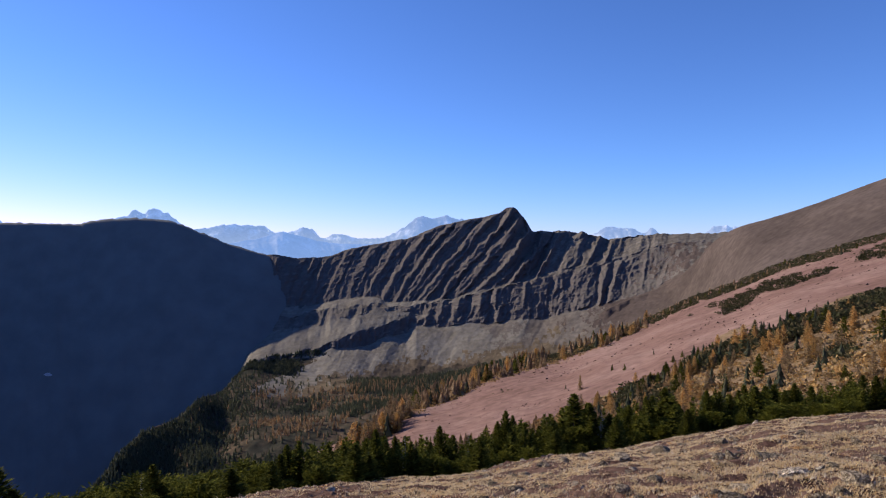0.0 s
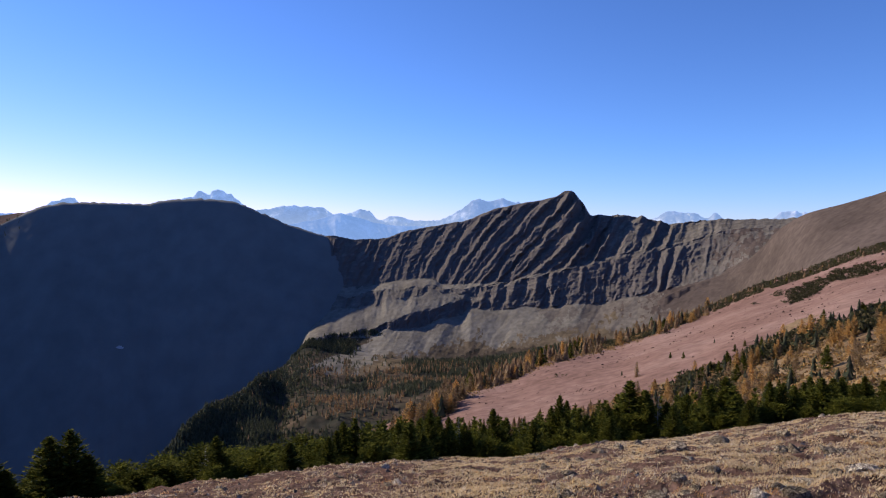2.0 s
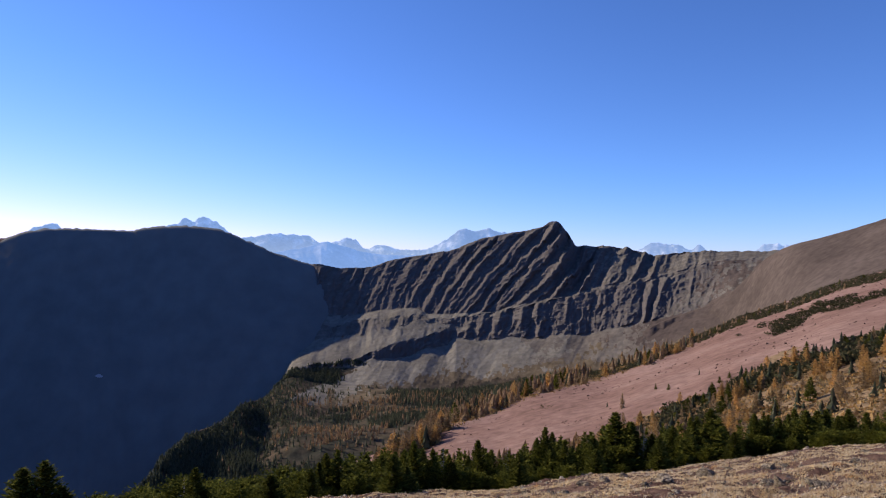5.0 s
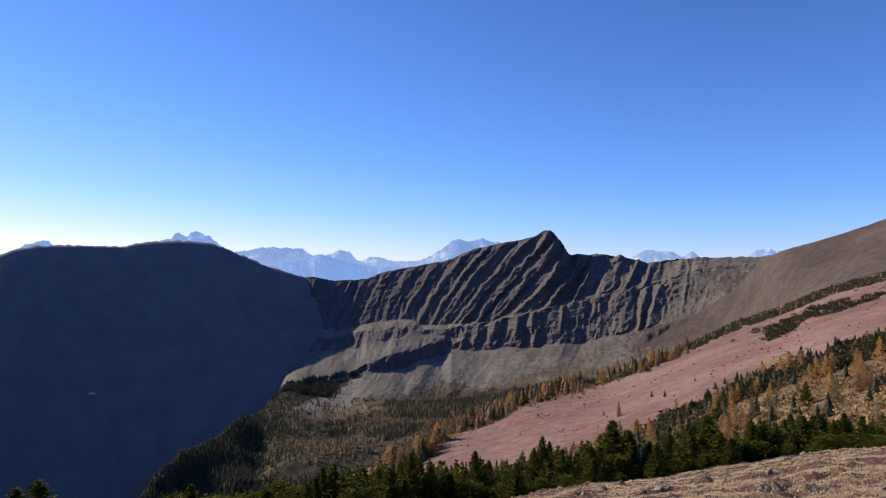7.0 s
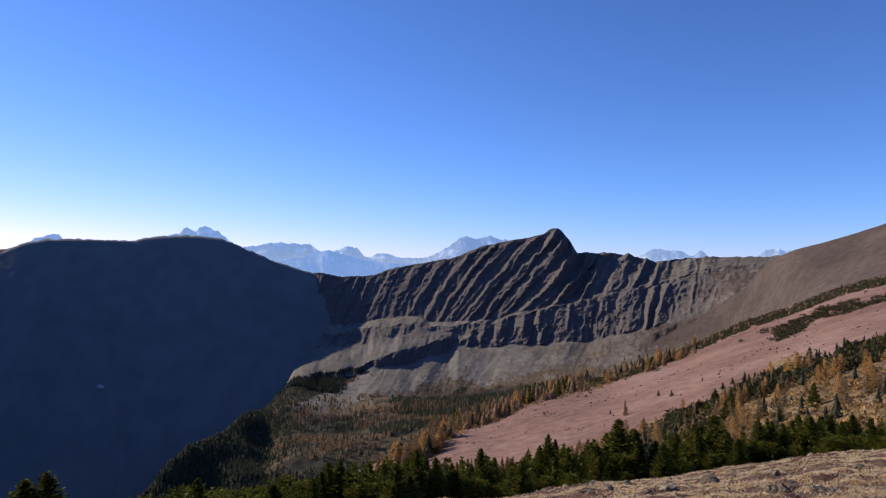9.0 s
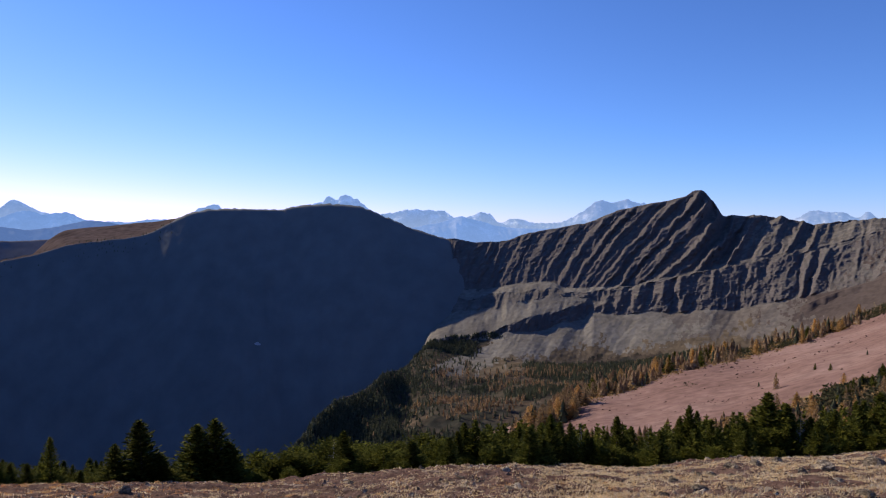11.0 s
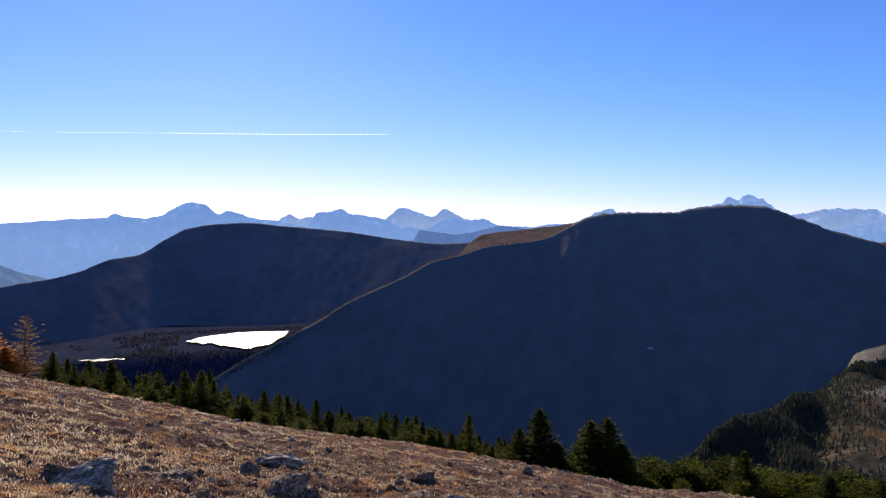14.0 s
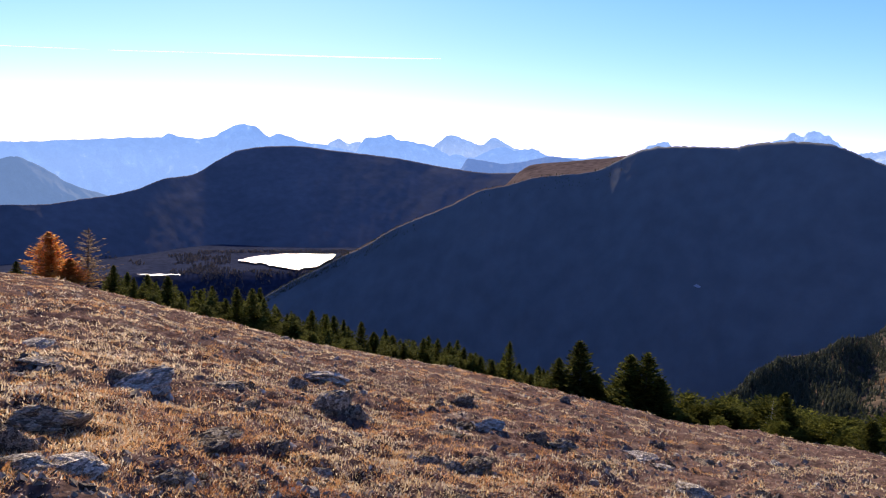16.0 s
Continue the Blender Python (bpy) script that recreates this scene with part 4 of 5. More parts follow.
# larches at the head of the meadow
M_LARCH_NEAR = ramp_material("larch_needles_orange", [(0.50, 0.23, 0.055), (0.66, 0.34, 0.09), (0.75, 0.45, 0.16)], thin=0.6)
gold = fir_protos(2, 70, 13, 10, 0.05, 0.31, M_LARCH_NEAR, "larch_tree", "bright orange autumn larch on the meadow brow", 150, "", ragged=0.5, limbs=30)
pale = fir_protos(1, 26, 8, 6, 0.05, 0.26, M_LARCH_PALE, "larch_tree", "half-bare pale brown larch on the meadow brow", 160, "", ragged=0.7, limbs=50)
near_larch = Grove(gold)
brow_tree(82.4, 1.6, -6.0, 0, 1.65, near_larch)
brow_tree(81.1, 0.8, -8.0, 1, 2.2, near_larch, "small orange autumn larch sapling on the brow")
brow_tree(79.9, 2.0, -5.8, 0, 1.7, Grove(pale))
brow_tree(84.6, 2.0, -8.0, 1, 1.2, brow)
brow_tree(78.2, 2.0, -8.6, 2, 0.9, brow)
# bushy firs that stand forward of the rest
for az, top, off, w, k in [(7.4, -16.0, -2.2, 1.5, 1), (6.2, -16.9, -2.0, 1.4, 2), (-3.2, -15.6, -1.2, 1.3, 0), (-9.6, -14.9, -1.0, 1.4, 3), (-14.5, -13.6, -1.0, 1.3, 4), (-20.2, -12.6, -0.8, 1.2, 1), (17.5, -17.3, -0.6, 1.5, 2), (14.3, -17.0, -0.6, 1.3, 0)]:
    brow_tree(az, off, top, k, w, brow, "bushy green fir standing forward on the turf")
# grey snags among the firs
snag = Grove([make_tree("dead_tree", "silver-grey dead tree among the firs", None, None, trunk_arrays(1.0, 0.011, np.random.RandomState(170)), M_DEAD, limbs=limbs_arrays(1.0, 0.3, 40, np.random.RandomState(171)))])
for az, top in [(-13.4, -12.6), (-2.3, -15.0), (24.3, -16.9), (3.2, -15.2)]:
    brow_tree(az, 1.0, top, 0, 0.9, snag)

# larches and firs scattered over the right-hand slope
slope_larch = Grove(fir_protos(4, 34, 9, 5, 0.07, 0.26, M_LARCH, "larch_tree", "golden orange larch on the scree slope", 200, "larches on the scree slope", ragged=0.4, limbs=12))
slope_pale = Grove(fir_protos(3, 32, 9, 5, 0.062, 0.25, M_LARCH_PALE, "larch_tree", "pale tan larch losing its needles", 210, "larches on the scree slope", ragged=0.55, limbs=20))
slope_fir = Grove(fir_protos(4, 28, 10, 5, 0.085, 0.27, M_FIR, "fir_tree", "dark green fir on the scree slope", 220, "firs on the scree slope", ragged=0.3))
rs_ = np.random.RandomState(31)
far_firs, far_gold = [], []


def slope_tree(slope, az, el, kind, h):
    g = {"gold": slope_larch, "pale": slope_pale, "fir": slope_fir, "small": slope_fir}[kind]
    p = slope.find(az, el)
    if kind == "fir" and rs_.rand() < 0.72:
        far_firs.append((*p, h))
        return
    if kind in ("gold", "pale") and math.hypot(p.x, p.y) > 230 and rs_.rand() < 0.75:
        far_gold.append((*p, h))
        return
    g.plant(rs_.randint(4), p - Vector((0, 0, 0.15)), h, rs_.rand() * 6.28, 0.85 + 0.4 * rs_.rand())


# the grove on the golden slope
for k in range(230):
    az = -36 + 27 * rs_.rand() ** 0.9
    lo, hi = float(edge_el(az)) + 1.0, float(scree_low(az))
    el = lo + (hi - lo) * rs_.rand() ** 0.9
    x = rs_.rand() + 0.35 * float(vnoise(az * 0.5, el * 0.8))
    slope_tree(red, az, el, "gold" if x < 0.34 else ("pale" if x < 0.68 else "fir"), 1.8 + 3.0 * rs_.rand())
# orange trees on the upper edge of the grove, firs on its point
for az, el, h in [(-24.2, -7.6, 6), (-23.6, -7.8, 5), (-25.0, -7.4, 5), (-20.6, -9.9, 4.5), (-20.2, -10.2, 4), (-27, -7.2, 4.5), (-26, -7.8, 5), (-28.6, -7.2, 5), (-22, -9.2, 4), (-30, -6.2, 5)]:
    slope_tree(red, az, el, "gold", h)
for k in range(40):
    az = -30 + 14.5 * rs_.rand()
    slope_tree(red, az, float(scree_low(az)) - 0.9 * rs_.rand() - 0.2, "fir", 2.2 + 1.8 * rs_.rand())
# the row along the rib, thick in larch
for k in range(330):
    t = rs_.rand()
    az = 9 - 26 * t
    el = float(curve([(9, -17.2), (5.5, -15), (2.6, -13.2), (-0.8, -11.95), (-5, -10.2), (-9.7, -8.85), (-13.3, -7.45), (-17, -5.7)])(az)) - 0.75 * rs_.rand() ** 1.6 * (1.6 if az > 2 else 1)
    x = rs_.rand()
    slope_tree(red, az, el, "gold" if x < 0.46 else ("pale" if x < 0.84 else "fir"), (6.6 if az < 4 else 7.2) * (0.65 + 0.65 * rs_.rand()))
for k in range(130):
    az = -16 - 27 * rs_.rand() ** 1.4
    el = float(curve([(-16, -6.2), (-17, -5.7), (-20.1, -4.15), (-24, -2.5), (-27, -1.1), (-30, -0.1), (-44, 4.4)])(az)) - 0.55 * rs_.rand()
    x = rs_.rand() + 0.3 * float(step(-20, -27, az))
    slope_tree(red, az, el, "gold" if x < 0.3 else ("pale" if x < 0.62 else "fir"), 2.0 + 2.4 * rs_.rand())
# tall tawny larches at the foot of the row
for az, up, kind, h in [(8.6, 0.2, "pale", 7.0), (7.7, 0.5, "pale", 8.5), (7.1, 0.3, "gold", 7.5), (6.4, 0.6, "pale", 9.0), (5.9, 0.2, "pale", 8.0), (5.2, 0.5, "gold", 8.5), (4.6, 0.1, "pale", 9.0), (4.1, 0.4, "pale", 8.0), (3.5, 0.2, "gold", 7.5), (2.9, 0.5, "pale", 7.0),
                        (2.3, 0.2, "pale", 6.5), (1.2, 0.3, "gold", 6.5), (9.6, 0.4, "pale", 6.5), (10.4, 0.2, "pale", 6.0), (5.5, 0.9, "pale", 6.5), (3.9, 1.0, "gold", 5.5), (6.9, 1.0, "pale", 6.0)]:
    foot = red.find(az, float(curve([(11, -18.6), (9, -17.4), (5.5, -15.3), (2.6, -13.5), (0, -12.4)])(az)) - up)
    {"gold": slope_larch, "pale": slope_pale}[kind].plant(rs_.randint(4), foot - Vector((0, 0, 0.2)), h, rs_.rand() * 6.28, 1.35)
# lone trees on the scree
for az, el, kind, h in [(-11.6, -11.7, "pale", 4.5), (-14.2, -10.0, "fir", 2), (-15.2, -9.9, "fir", 2), (-19.0, -9.1, "fir", 2), (-19.7, -8.6, "fir", 1.8), (-10.4, -11.6, "fir", 1.6), (-17.5, -8.6, "fir", 1.5)]:
    slope_tree(red, az, el, kind, h)


# ---- masses nobody could count ----
def scatter(name, label, category, places, heights, width, mats_, seed, tiers=3, sides=5, spread=0.0):
    """Many small far conifers in one mesh: each some ragged cones of leaf-like faces."""
    rs = np.random.RandomState(seed)
    P, H = np.asarray(places, float), np.asarray(heights, float)
    n = len(P)
    V, F = [], []
    idx = 0
    for tier in range(tiers):
        for s in range(sides):
            a = 2 * math.pi * (s + rs.rand(n)) / sides
            b = a + 0.75 + 0.4 * rs.rand(n)
            t0, t1 = tier / tiers * 0.8, (tier + 1.45) / tiers * 0.86
            rr = width * H * (1 - t0) * (0.6 + 0.7 * rs.rand(n))
            top = np.stack([P[:, 0], P[:, 1], P[:, 2] + H * np.minimum(t1, 1.0)], -1)
            q = np.stack([P[:, 0] + np.cos(a) * rr, P[:, 1] + np.sin(a) * rr, P[:, 2] + H * (t0 - 0.05 * rs.rand(n))], -1)
            w = np.stack([P[:, 0] + np.cos(b) * rr * 0.85, P[:, 1] + np.sin(b) * rr * 0.85, P[:, 2] + H * (t0 - 0.05 * rs.rand(n))], -1)
            V += [top, q, w]
            base = idx + np.arange(n)
            F.append(np.stack([base, base + n, base + 2 * n], -1))
            idx += 3 * n
    ob = mesh_object(name, np.concatenate(V), np.concatenate(F), mats_, smooth=False)
    return tagged(ob, label, category, kind="stuff")


M_WOOD_DARK = ramp_material("far_conifers", [(0.045, 0.054, 0.036), (0.078, 0.086, 0.054), (0.112, 0.112, 0.072)], thin=0.25)
M_WOOD_GOLD = ramp_material("far_larches", [(0.21, 0.135, 0.085), (0.36, 0.235, 0.13), (0.50, 0.36, 0.22)], thin=0.45)
rf = np.random.RandomState(41)


def sample_slope(slope, a0, a1, v0, v1, n, keep):
    az, v = a0 + (a1 - a0) * rf.rand(n), v0 + (v1 - v0) * rf.rand(n)
    x, y, z = slope.at(az, v)
    el = np.degrees(np.arctan2(z - EYE, np.hypot(x, y)))
    ok = keep(az, el, x, y) > rf.rand(n)
    return np.stack([x, y, z], -1)[ok]


_cf = sample_slope(bench, -12, 30, 0.02, 0.97, 30000, lambda a, e, x, y: 0.05 + 0.95 * step(-0.05, 0.45, fbm(x / 80, y / 80, 3)) + 0.2 * step(8, 0, a) + 0.75 * step(13, 21, a + 2.5 * fbm(x / 60, y / 60, 2)))
_lf = sample_slope(bench, -10, 22, 0.10, 0.9, 5200, lambda a, e, x, y: 0.02 + 0.8 * step(0.15, 0.5, fbm(x / 70 + 9, y / 70, 3)) * step(20, 15, a) + 0.3 * step(6, 0, a))
scatter("fir_wood", "dark fir wood on the cirque floor", "forest", _cf, 3.0 + 4.5 * rf.rand(len(_cf)), 0.27, M_WOOD_DARK, 1, tiers=4)
scatter("larch_wood", "tawny larch wood on the cirque floor", "forest", _lf, 4.5 + 4.5 * rf.rand(len(_lf)), 0.22, M_WOOD_GOLD, 2, tiers=5, sides=6)
# firs along the foot of the talus and on its ledge
_tf = sample_slope(cirque, -4, 17.5, 0.44, 0.75, 9000, lambda a, e, x, y: 0.9 * step(11.5, 13, a) * step(-9.0, -9.4, e) * step(-11.6, -10.9, e + 0.3 * (a - 15)) + 0.5 * step(0.35, 0.1, np.abs(e + 8.75 - 0.02 * (a - 12))) * step(9.5, 11, a) + 0.5 * step(-10.6, -11.2, e) * step(0, 0.35, fbm(x / 45, y / 45, 3)))
scatter("talus_firs", "dark dwarf firs along ledges of the talus", "forest", _tf, 2.5 + 3 * rf.rand(len(_tf)), 0.45, M_WOOD_DARK, 3, tiers=2)
_ff = np.array(far_firs)
scatter("rib_firs", "dark firs among the larches of the rib", "forest", _ff[:, :3], _ff[:, 3], 0.26, M_WOOD_DARK, 6, tiers=5, sides=7)
for k in range(150):                                    # larch tips along the foot of the scree, behind the firs
    az = -17 + 27 * rs_.rand()
    far_gold.append((*red.find(az, float(edge_el(az)) + float(tops(az)) * (0.35 + 0.35 * rs_.rand())), 2.2 + 2.0 * rs_.rand()))
_fg = np.array(far_gold)
scatter("rib_larches", "tawny gold larches crowded along the rib", "forest", _fg[:, :3], _fg[:, 3], 0.27, M_WOOD_GOLD, 8, tiers=7, sides=8)
# wood on the spur and round the lake
_sf = sample_slope(dark, 37, 72, 0.0, 0.10, 3800, lambda a, e, x, y: 0.10 * step(46, 43, a) + 0.02 + 0.3 * step(52, 58, a) + 0.5 * step(59, 61, a))
scatter("spur_wood", "brown conifers along the sunlit spur", "forest", _sf, 2.2 + 2.6 * rf.rand(len(_sf)), 0.28, M_WOOD_DARK, 4)
_az, _rr = 56 + 33 * rf.rand(12000), 1640 + 720 * rf.rand(12000)
_keep = (fbm(_az * 0.6, _rr / 80, 3) > -0.35 + 1.2 * step(70, 76, _az)) & ~((_az < 69.5) & (_rr > 1985 + 20 * fbm(_az, _az * 0, 2)) & (_az > 60.5)) & ~((np.abs(_az - 75) < 1.6) & (np.abs(_rr - 1920) < 45))
_az, _rr = _az[_keep], _rr[_keep]
_lw = np.stack([-np.sin(np.radians(_az)) * _rr, np.cos(np.radians(_az)) * _rr, ground_z(_az, _rr)], -1)
# the darker tones are painted bluish to stand for distance haze
M_SHORE = ramp_material("hazy_lakeside_trees", [(0.07, 0.08, 0.105), (0.095, 0.10, 0.12), (0.16, 0.135, 0.125), (0.28, 0.22, 0.17)], thin=0.25)
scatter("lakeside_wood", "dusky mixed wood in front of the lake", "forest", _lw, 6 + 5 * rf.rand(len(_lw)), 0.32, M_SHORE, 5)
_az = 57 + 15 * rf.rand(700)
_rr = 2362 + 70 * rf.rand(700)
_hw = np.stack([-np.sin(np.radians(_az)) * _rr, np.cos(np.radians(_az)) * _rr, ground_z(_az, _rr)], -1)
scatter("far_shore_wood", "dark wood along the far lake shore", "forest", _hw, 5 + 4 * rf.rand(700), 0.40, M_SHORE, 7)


def bushes(name, label, places, sizes, mat, seed, leaves=10):
    """Low rounded shrubs in one mesh: each a dome of small tilted leaf clumps."""
    rs = np.random.RandomState(seed)
    P, S = np.asarray(places, float), np.asarray(sizes, float)
    P, S = np.repeat(P, leaves, 0), np.repeat(S, leaves)
    n = len(P)
    phi, th = rs.rand(n) * 6.28, np.arccos(1 - rs.rand(n))
    q = S * (0.75 + 0.5 * rs.rand(n))
    c = P + np.stack([np.sin(th) * np.cos(phi) * q * 1.25, np.sin(th) * np.sin(phi) * q * 1.25, np.cos(th) * q * 0.8], -1)
    u = rs.randn(n, 3)
    u /= np.linalg.norm(u, axis=1)[:, None]
    w = np.cross(u, rs.randn(n, 3))
    w /= np.linalg.norm(w, axis=1)[:, None]
    k = (S * (0.24 + 0.18 * rs.rand(n)))[:, None]
    V = np.concatenate([c - u * k, c + w * k * 0.7, c + u * k * 1.1 + np.array([0, 0, 0.2]) * k, c - w * k * 0.7])
    i = np.arange(n)
    return tagged(mesh_object(name, V, np.stack([i, i + n, i + 2 * n, i + 3 * n], -1), mat, smooth=False), label, "shrub", kind="stuff")


# shrub mats on the scree
M_SHRUB = ramp_material("juniper_mat", [(0.032, 0.036, 0.018), (0.058, 0.058, 0.030), (0.10, 0.078, 0.042)], thin=0.25)


def shrub_strip(name, label, line, thick, n, hgt, seed, patch=0.0):
    rs = np.random.RandomState(seed)
    c = curve(line)
    a0, a1 = min(p[0] for p in line), max(p[0] for p in line)
    pts = []
    az = a0 + (a1 - a0) * rs.rand(n)
    off = (rs.rand(n) - 0.5)
    ok = fbm(az * 0.55 + seed, off * 0.9, 3) + patch > np.abs(off) * 1.3 - 0.25
    for a, o in zip(az[ok], off[ok]):
        pts.append(red.find(a, float(c(a)) + o * thick))
    P = np.array([tuple(p) for p in pts]) + np.concatenate([rs.randn(len(pts), 2) * 1.2, np.zeros((len(pts), 1))], 1)
    return bushes(name, label, P, hgt * 0.62 * (0.5 + rs.rand(len(P))), M_SHRUB, seed, leaves=18)


shrub_strip("juniper_strip", "dark juniper strip across the red scree", [(-22.8, -4.75), (-24, -4.1), (-26, -3.0), (-28, -2.4), (-31, -1.2), (-36, 1.0), (-44, 3.6)], 1.0, 3600, 1.35, 51, 0.4)
shrub_strip("juniper_strip", "dark juniper strip along the rib", [(-9, -9.3), (-13.3, -7.7), (-17, -6.0), (-20.1, -4.4), (-24, -2.75), (-27, -1.35), (-30, -0.35), (-36, 1.9), (-44, 4.2)], 0.66, 7500, 1.25, 52, 0.95)
shrub_strip("juniper_strip", "broken juniper clumps on the red scree", [(-13, -8.5), (-17, -6.6), (-20, -5.3), (-23, -4.0)], 0.5, 700, 1.0, 53, -0.05)
shrub_strip("juniper_strip", "dark juniper mat in the larch grove", [(-15, -12.1), (-18, -10.5), (-22, -8.6), (-26, -6.8), (-31, -4.8), (-38, -1.5)], 1.4, 4200, 1.7, 54, 0.4)
shrub_strip("juniper_strip", "grey-green shrub mat in the dry grass", [(-14, -13.4), (-18, -11.9), (-22, -10.4), (-27, -8.8), (-33, -6.6), (-40, -3.4)], 2.0, 2600, 1.3, 58, -0.12)
M_SHRUB_GOLD = ramp_material("autumn_shrubs", [(0.16, 0.09, 0.04), (0.30, 0.18, 0.07), (0.36, 0.25, 0.12), (0.09, 0.075, 0.035)], thin=0.35)
_gs = []
for k in range(1700):
    az = -40 + 34 * rs_.rand()
    lo, hi = float(edge_el(az)) + 0.8, float(scree_low(az))
    _gs.append(tuple(red.find(az, lo + (hi - lo) * rs_.rand())))
_gs = np.array(_gs) + np.concatenate([rs_.randn(1700, 2) * 1.0, np.zeros((1700, 1))], 1)
bushes("autumn_shrubs", "tawny autumn shrubs in the larch grove", _gs, 0.35 + 0.75 * rs_.rand(1700), M_SHRUB_GOLD, 56, leaves=20)
_rs = []
for k in range(800):
    az = 10 - 27 * rs_.rand()
    _rs.append(tuple(red.find(az, float(curve([(10, -17.9), (5.5, -15.2), (2.6, -13.5), (-0.8, -12.25), (-5, -10.5), (-9.7, -9.15), (-13.3, -7.7), (-17, -5.9)])(az)) - 0.55 * rs_.rand() ** 2)))
_rs = np.array(_rs) + np.concatenate([rs_.randn(800, 2) * 1.5, np.zeros((800, 1))], 1)
bushes("autumn_shrubs", "tawny autumn shrubs along the larch row", _rs, 0.5 + 0.9 * rs_.rand(800), M_SHRUB_GOLD, 57, leaves=12)
shrub_strip("juniper_strip", "low juniper clumps near the scree foot", [(2, -13.8), (-3, -12.6), (-6, -11.9)], 0.3, 170, 0.45, 55, -0.1)

# ---- contrail, high over the far range ----
M_TRAIL = bpy.data.materials.new("contrail_ice_glow")
M_TRAIL.use_nodes = True
_b = M_TRAIL.node_tree.nodes["Principled BSDF"]
_b.inputs["Base Color"].default_value = (0.95, 0.95, 0.95, 1)
_b.inputs["Roughness"].default_value = 1.0
# sunlight on the ice is added as emission
_b.inputs["Emission Color"].default_value = (0.85, 0.92, 1.0, 1)
_b.inputs["Emission Strength"].default_value = 0.8
for lo, hi, thick in ((52.4, 71.5, 0.62), (71.5, 78.2, 0.26), (79.4, 94, 0.22)):
    az = np.linspace(lo, hi, 90)
    el = curve([(52.4, 8.5), (60, 8.32), (70, 7.97), (78, 7.5), (86, 7.0), (96, 6.2)])(az)
    R0 = 4700.0
    t = (az - lo) / (hi - lo)
    rad = (2.0 + 2.4 * np.minimum(1, t * 6)) * thick * (1 + 0.25 * fbm(az * 3, az * 0, 3)) * np.minimum(1, (1 - t) * 8 + 0.1)
    vs = []
    for a, e, q in zip(az, el, rad):
        c = Vector((-math.sin(math.radians(a)) * R0, math.cos(math.radians(a)) * R0, float(rise(e, R0))))
        o = Vector((-math.sin(math.radians(a)), math.cos(math.radians(a)), 0))
        for s in range(6):
            b = s * math.pi / 3
            vs.append(c + o * (q * 2 * math.cos(b)) + Vector((0, 0, q * math.sin(b))))
    tagged(mesh_object("contrail", np.array([tuple(v) for v in vs]), grid_faces(90, 6, wrap=True), M_TRAIL), "thin white aircraft contrail across the blue sky", "contrail", kind="structure")

# ---- last snow in the shade of the mountain ----
M_SNOW = material("old_snow", [(0.30, 0.31, 0.33), (0.45, 0.46, 0.48)], 0.3, rough=0.7, bump=0.3)
for az, el, w in ((30.6, -9.2, 6.0),):
    c = dark.find(az, el)
    ring = 18
    vs = [tuple(c + Vector((0.3, -0.4, 1.2)))]
    up = Vector((math.sin(math.radians(az)), -math.cos(math.radians(az)), 0.9)).normalized()
    ux = Vector((math.cos(math.radians(az)), math.sin(math.radians(az)), 0))
    uy = up.cross(ux)
    for k in range(ring):
        a = 2 * math.pi * k / ring
        q = w * (0.7 + 0.35 * float(fbm(math.cos(a) * 1.5 + az, math.sin(a) * 1.5, 2)))
        vs.append(tuple(c + up * 1.0 + ux * (q * math.cos(a)) + uy * (q * 0.7 * math.sin(a))))
    tagged(mesh_object("snow_patch", np.array(vs), np.array([(0, 1 + k, 1 + (k + 1) % ring) for k in range(ring)]), M_SNOW), "small old snow patch on the shaded mountainside", "snow patch")


def chips(name, label, category, places, sizes, mat, seed, flat=0.6):
    """Loose angular fragments in one mesh: five-sided broken wedges."""
    rs = np.random.RandomState(seed)
    P, S = np.asarray(places, float), np.asarray(sizes, float)
    n = len(P)
    turn = rs.rand(n) * 6.28
    V = []
    for k in range(5):
        a = turn + 2 * math.pi * k / 5 + 0.5 * rs.randn(n)
        q = S * (0.6 + 0.6 * rs.rand(n))
        V.append(np.stack([P[:, 0] + np.cos(a) * q, P[:, 1] + np.sin(a) * q, P[:, 2] - 0.25 * S], -1))
    V.append(P + np.stack([0.35 * S * rs.randn(n), 0.35 * S * rs.randn(n), S * flat * (0.6 + 0.8 * rs.rand(n))], -1))
    V.append(P + np.stack([0.45 * S * rs.randn(n), 0.45 * S * rs.randn(n), S * flat * (0.4 + 0.6 * rs.rand(n))], -1))
    i = np.arange(n)
    F = [np.stack([i + n * k, i + n * ((k + 1) % 5), i + n * (5 if k < 3 else 6)], -1) for k in range(5)]
    F += [np.stack([i + n * 3, i + n * 6, i + n * 5], -1), np.stack([i, i + n * 5, i + n * 6], -1)]
    return tagged(mesh_object(name, np.concatenate(V), np.concatenate(F), mat, smooth=False), label, category, kind="stuff")


M_BLOCK = material("scree_blocks", [(0.07, 0.045, 0.04), (0.16, 0.095, 0.08)], 0.4, bump=0.4, spread=("island", 0.5, 1.5))
_bl = sample_slope(red, -46, 12, 0.02, 0.98, 14000, lambda a, e, x, y: 0.15 + 0.85 * step(0.1, 0.7, fbm(x / 25, y / 25, 3)))
chips("scree_blocks", "loose red-brown blocks scattered over the scree", "scree", _bl, 0.10 + 0.5 * rf.rand(len(_bl)) ** 5 * np.clip(np.hypot(_bl[:, 0], _bl[:, 1]) / 200, 0.5, 2), M_BLOCK, 81)

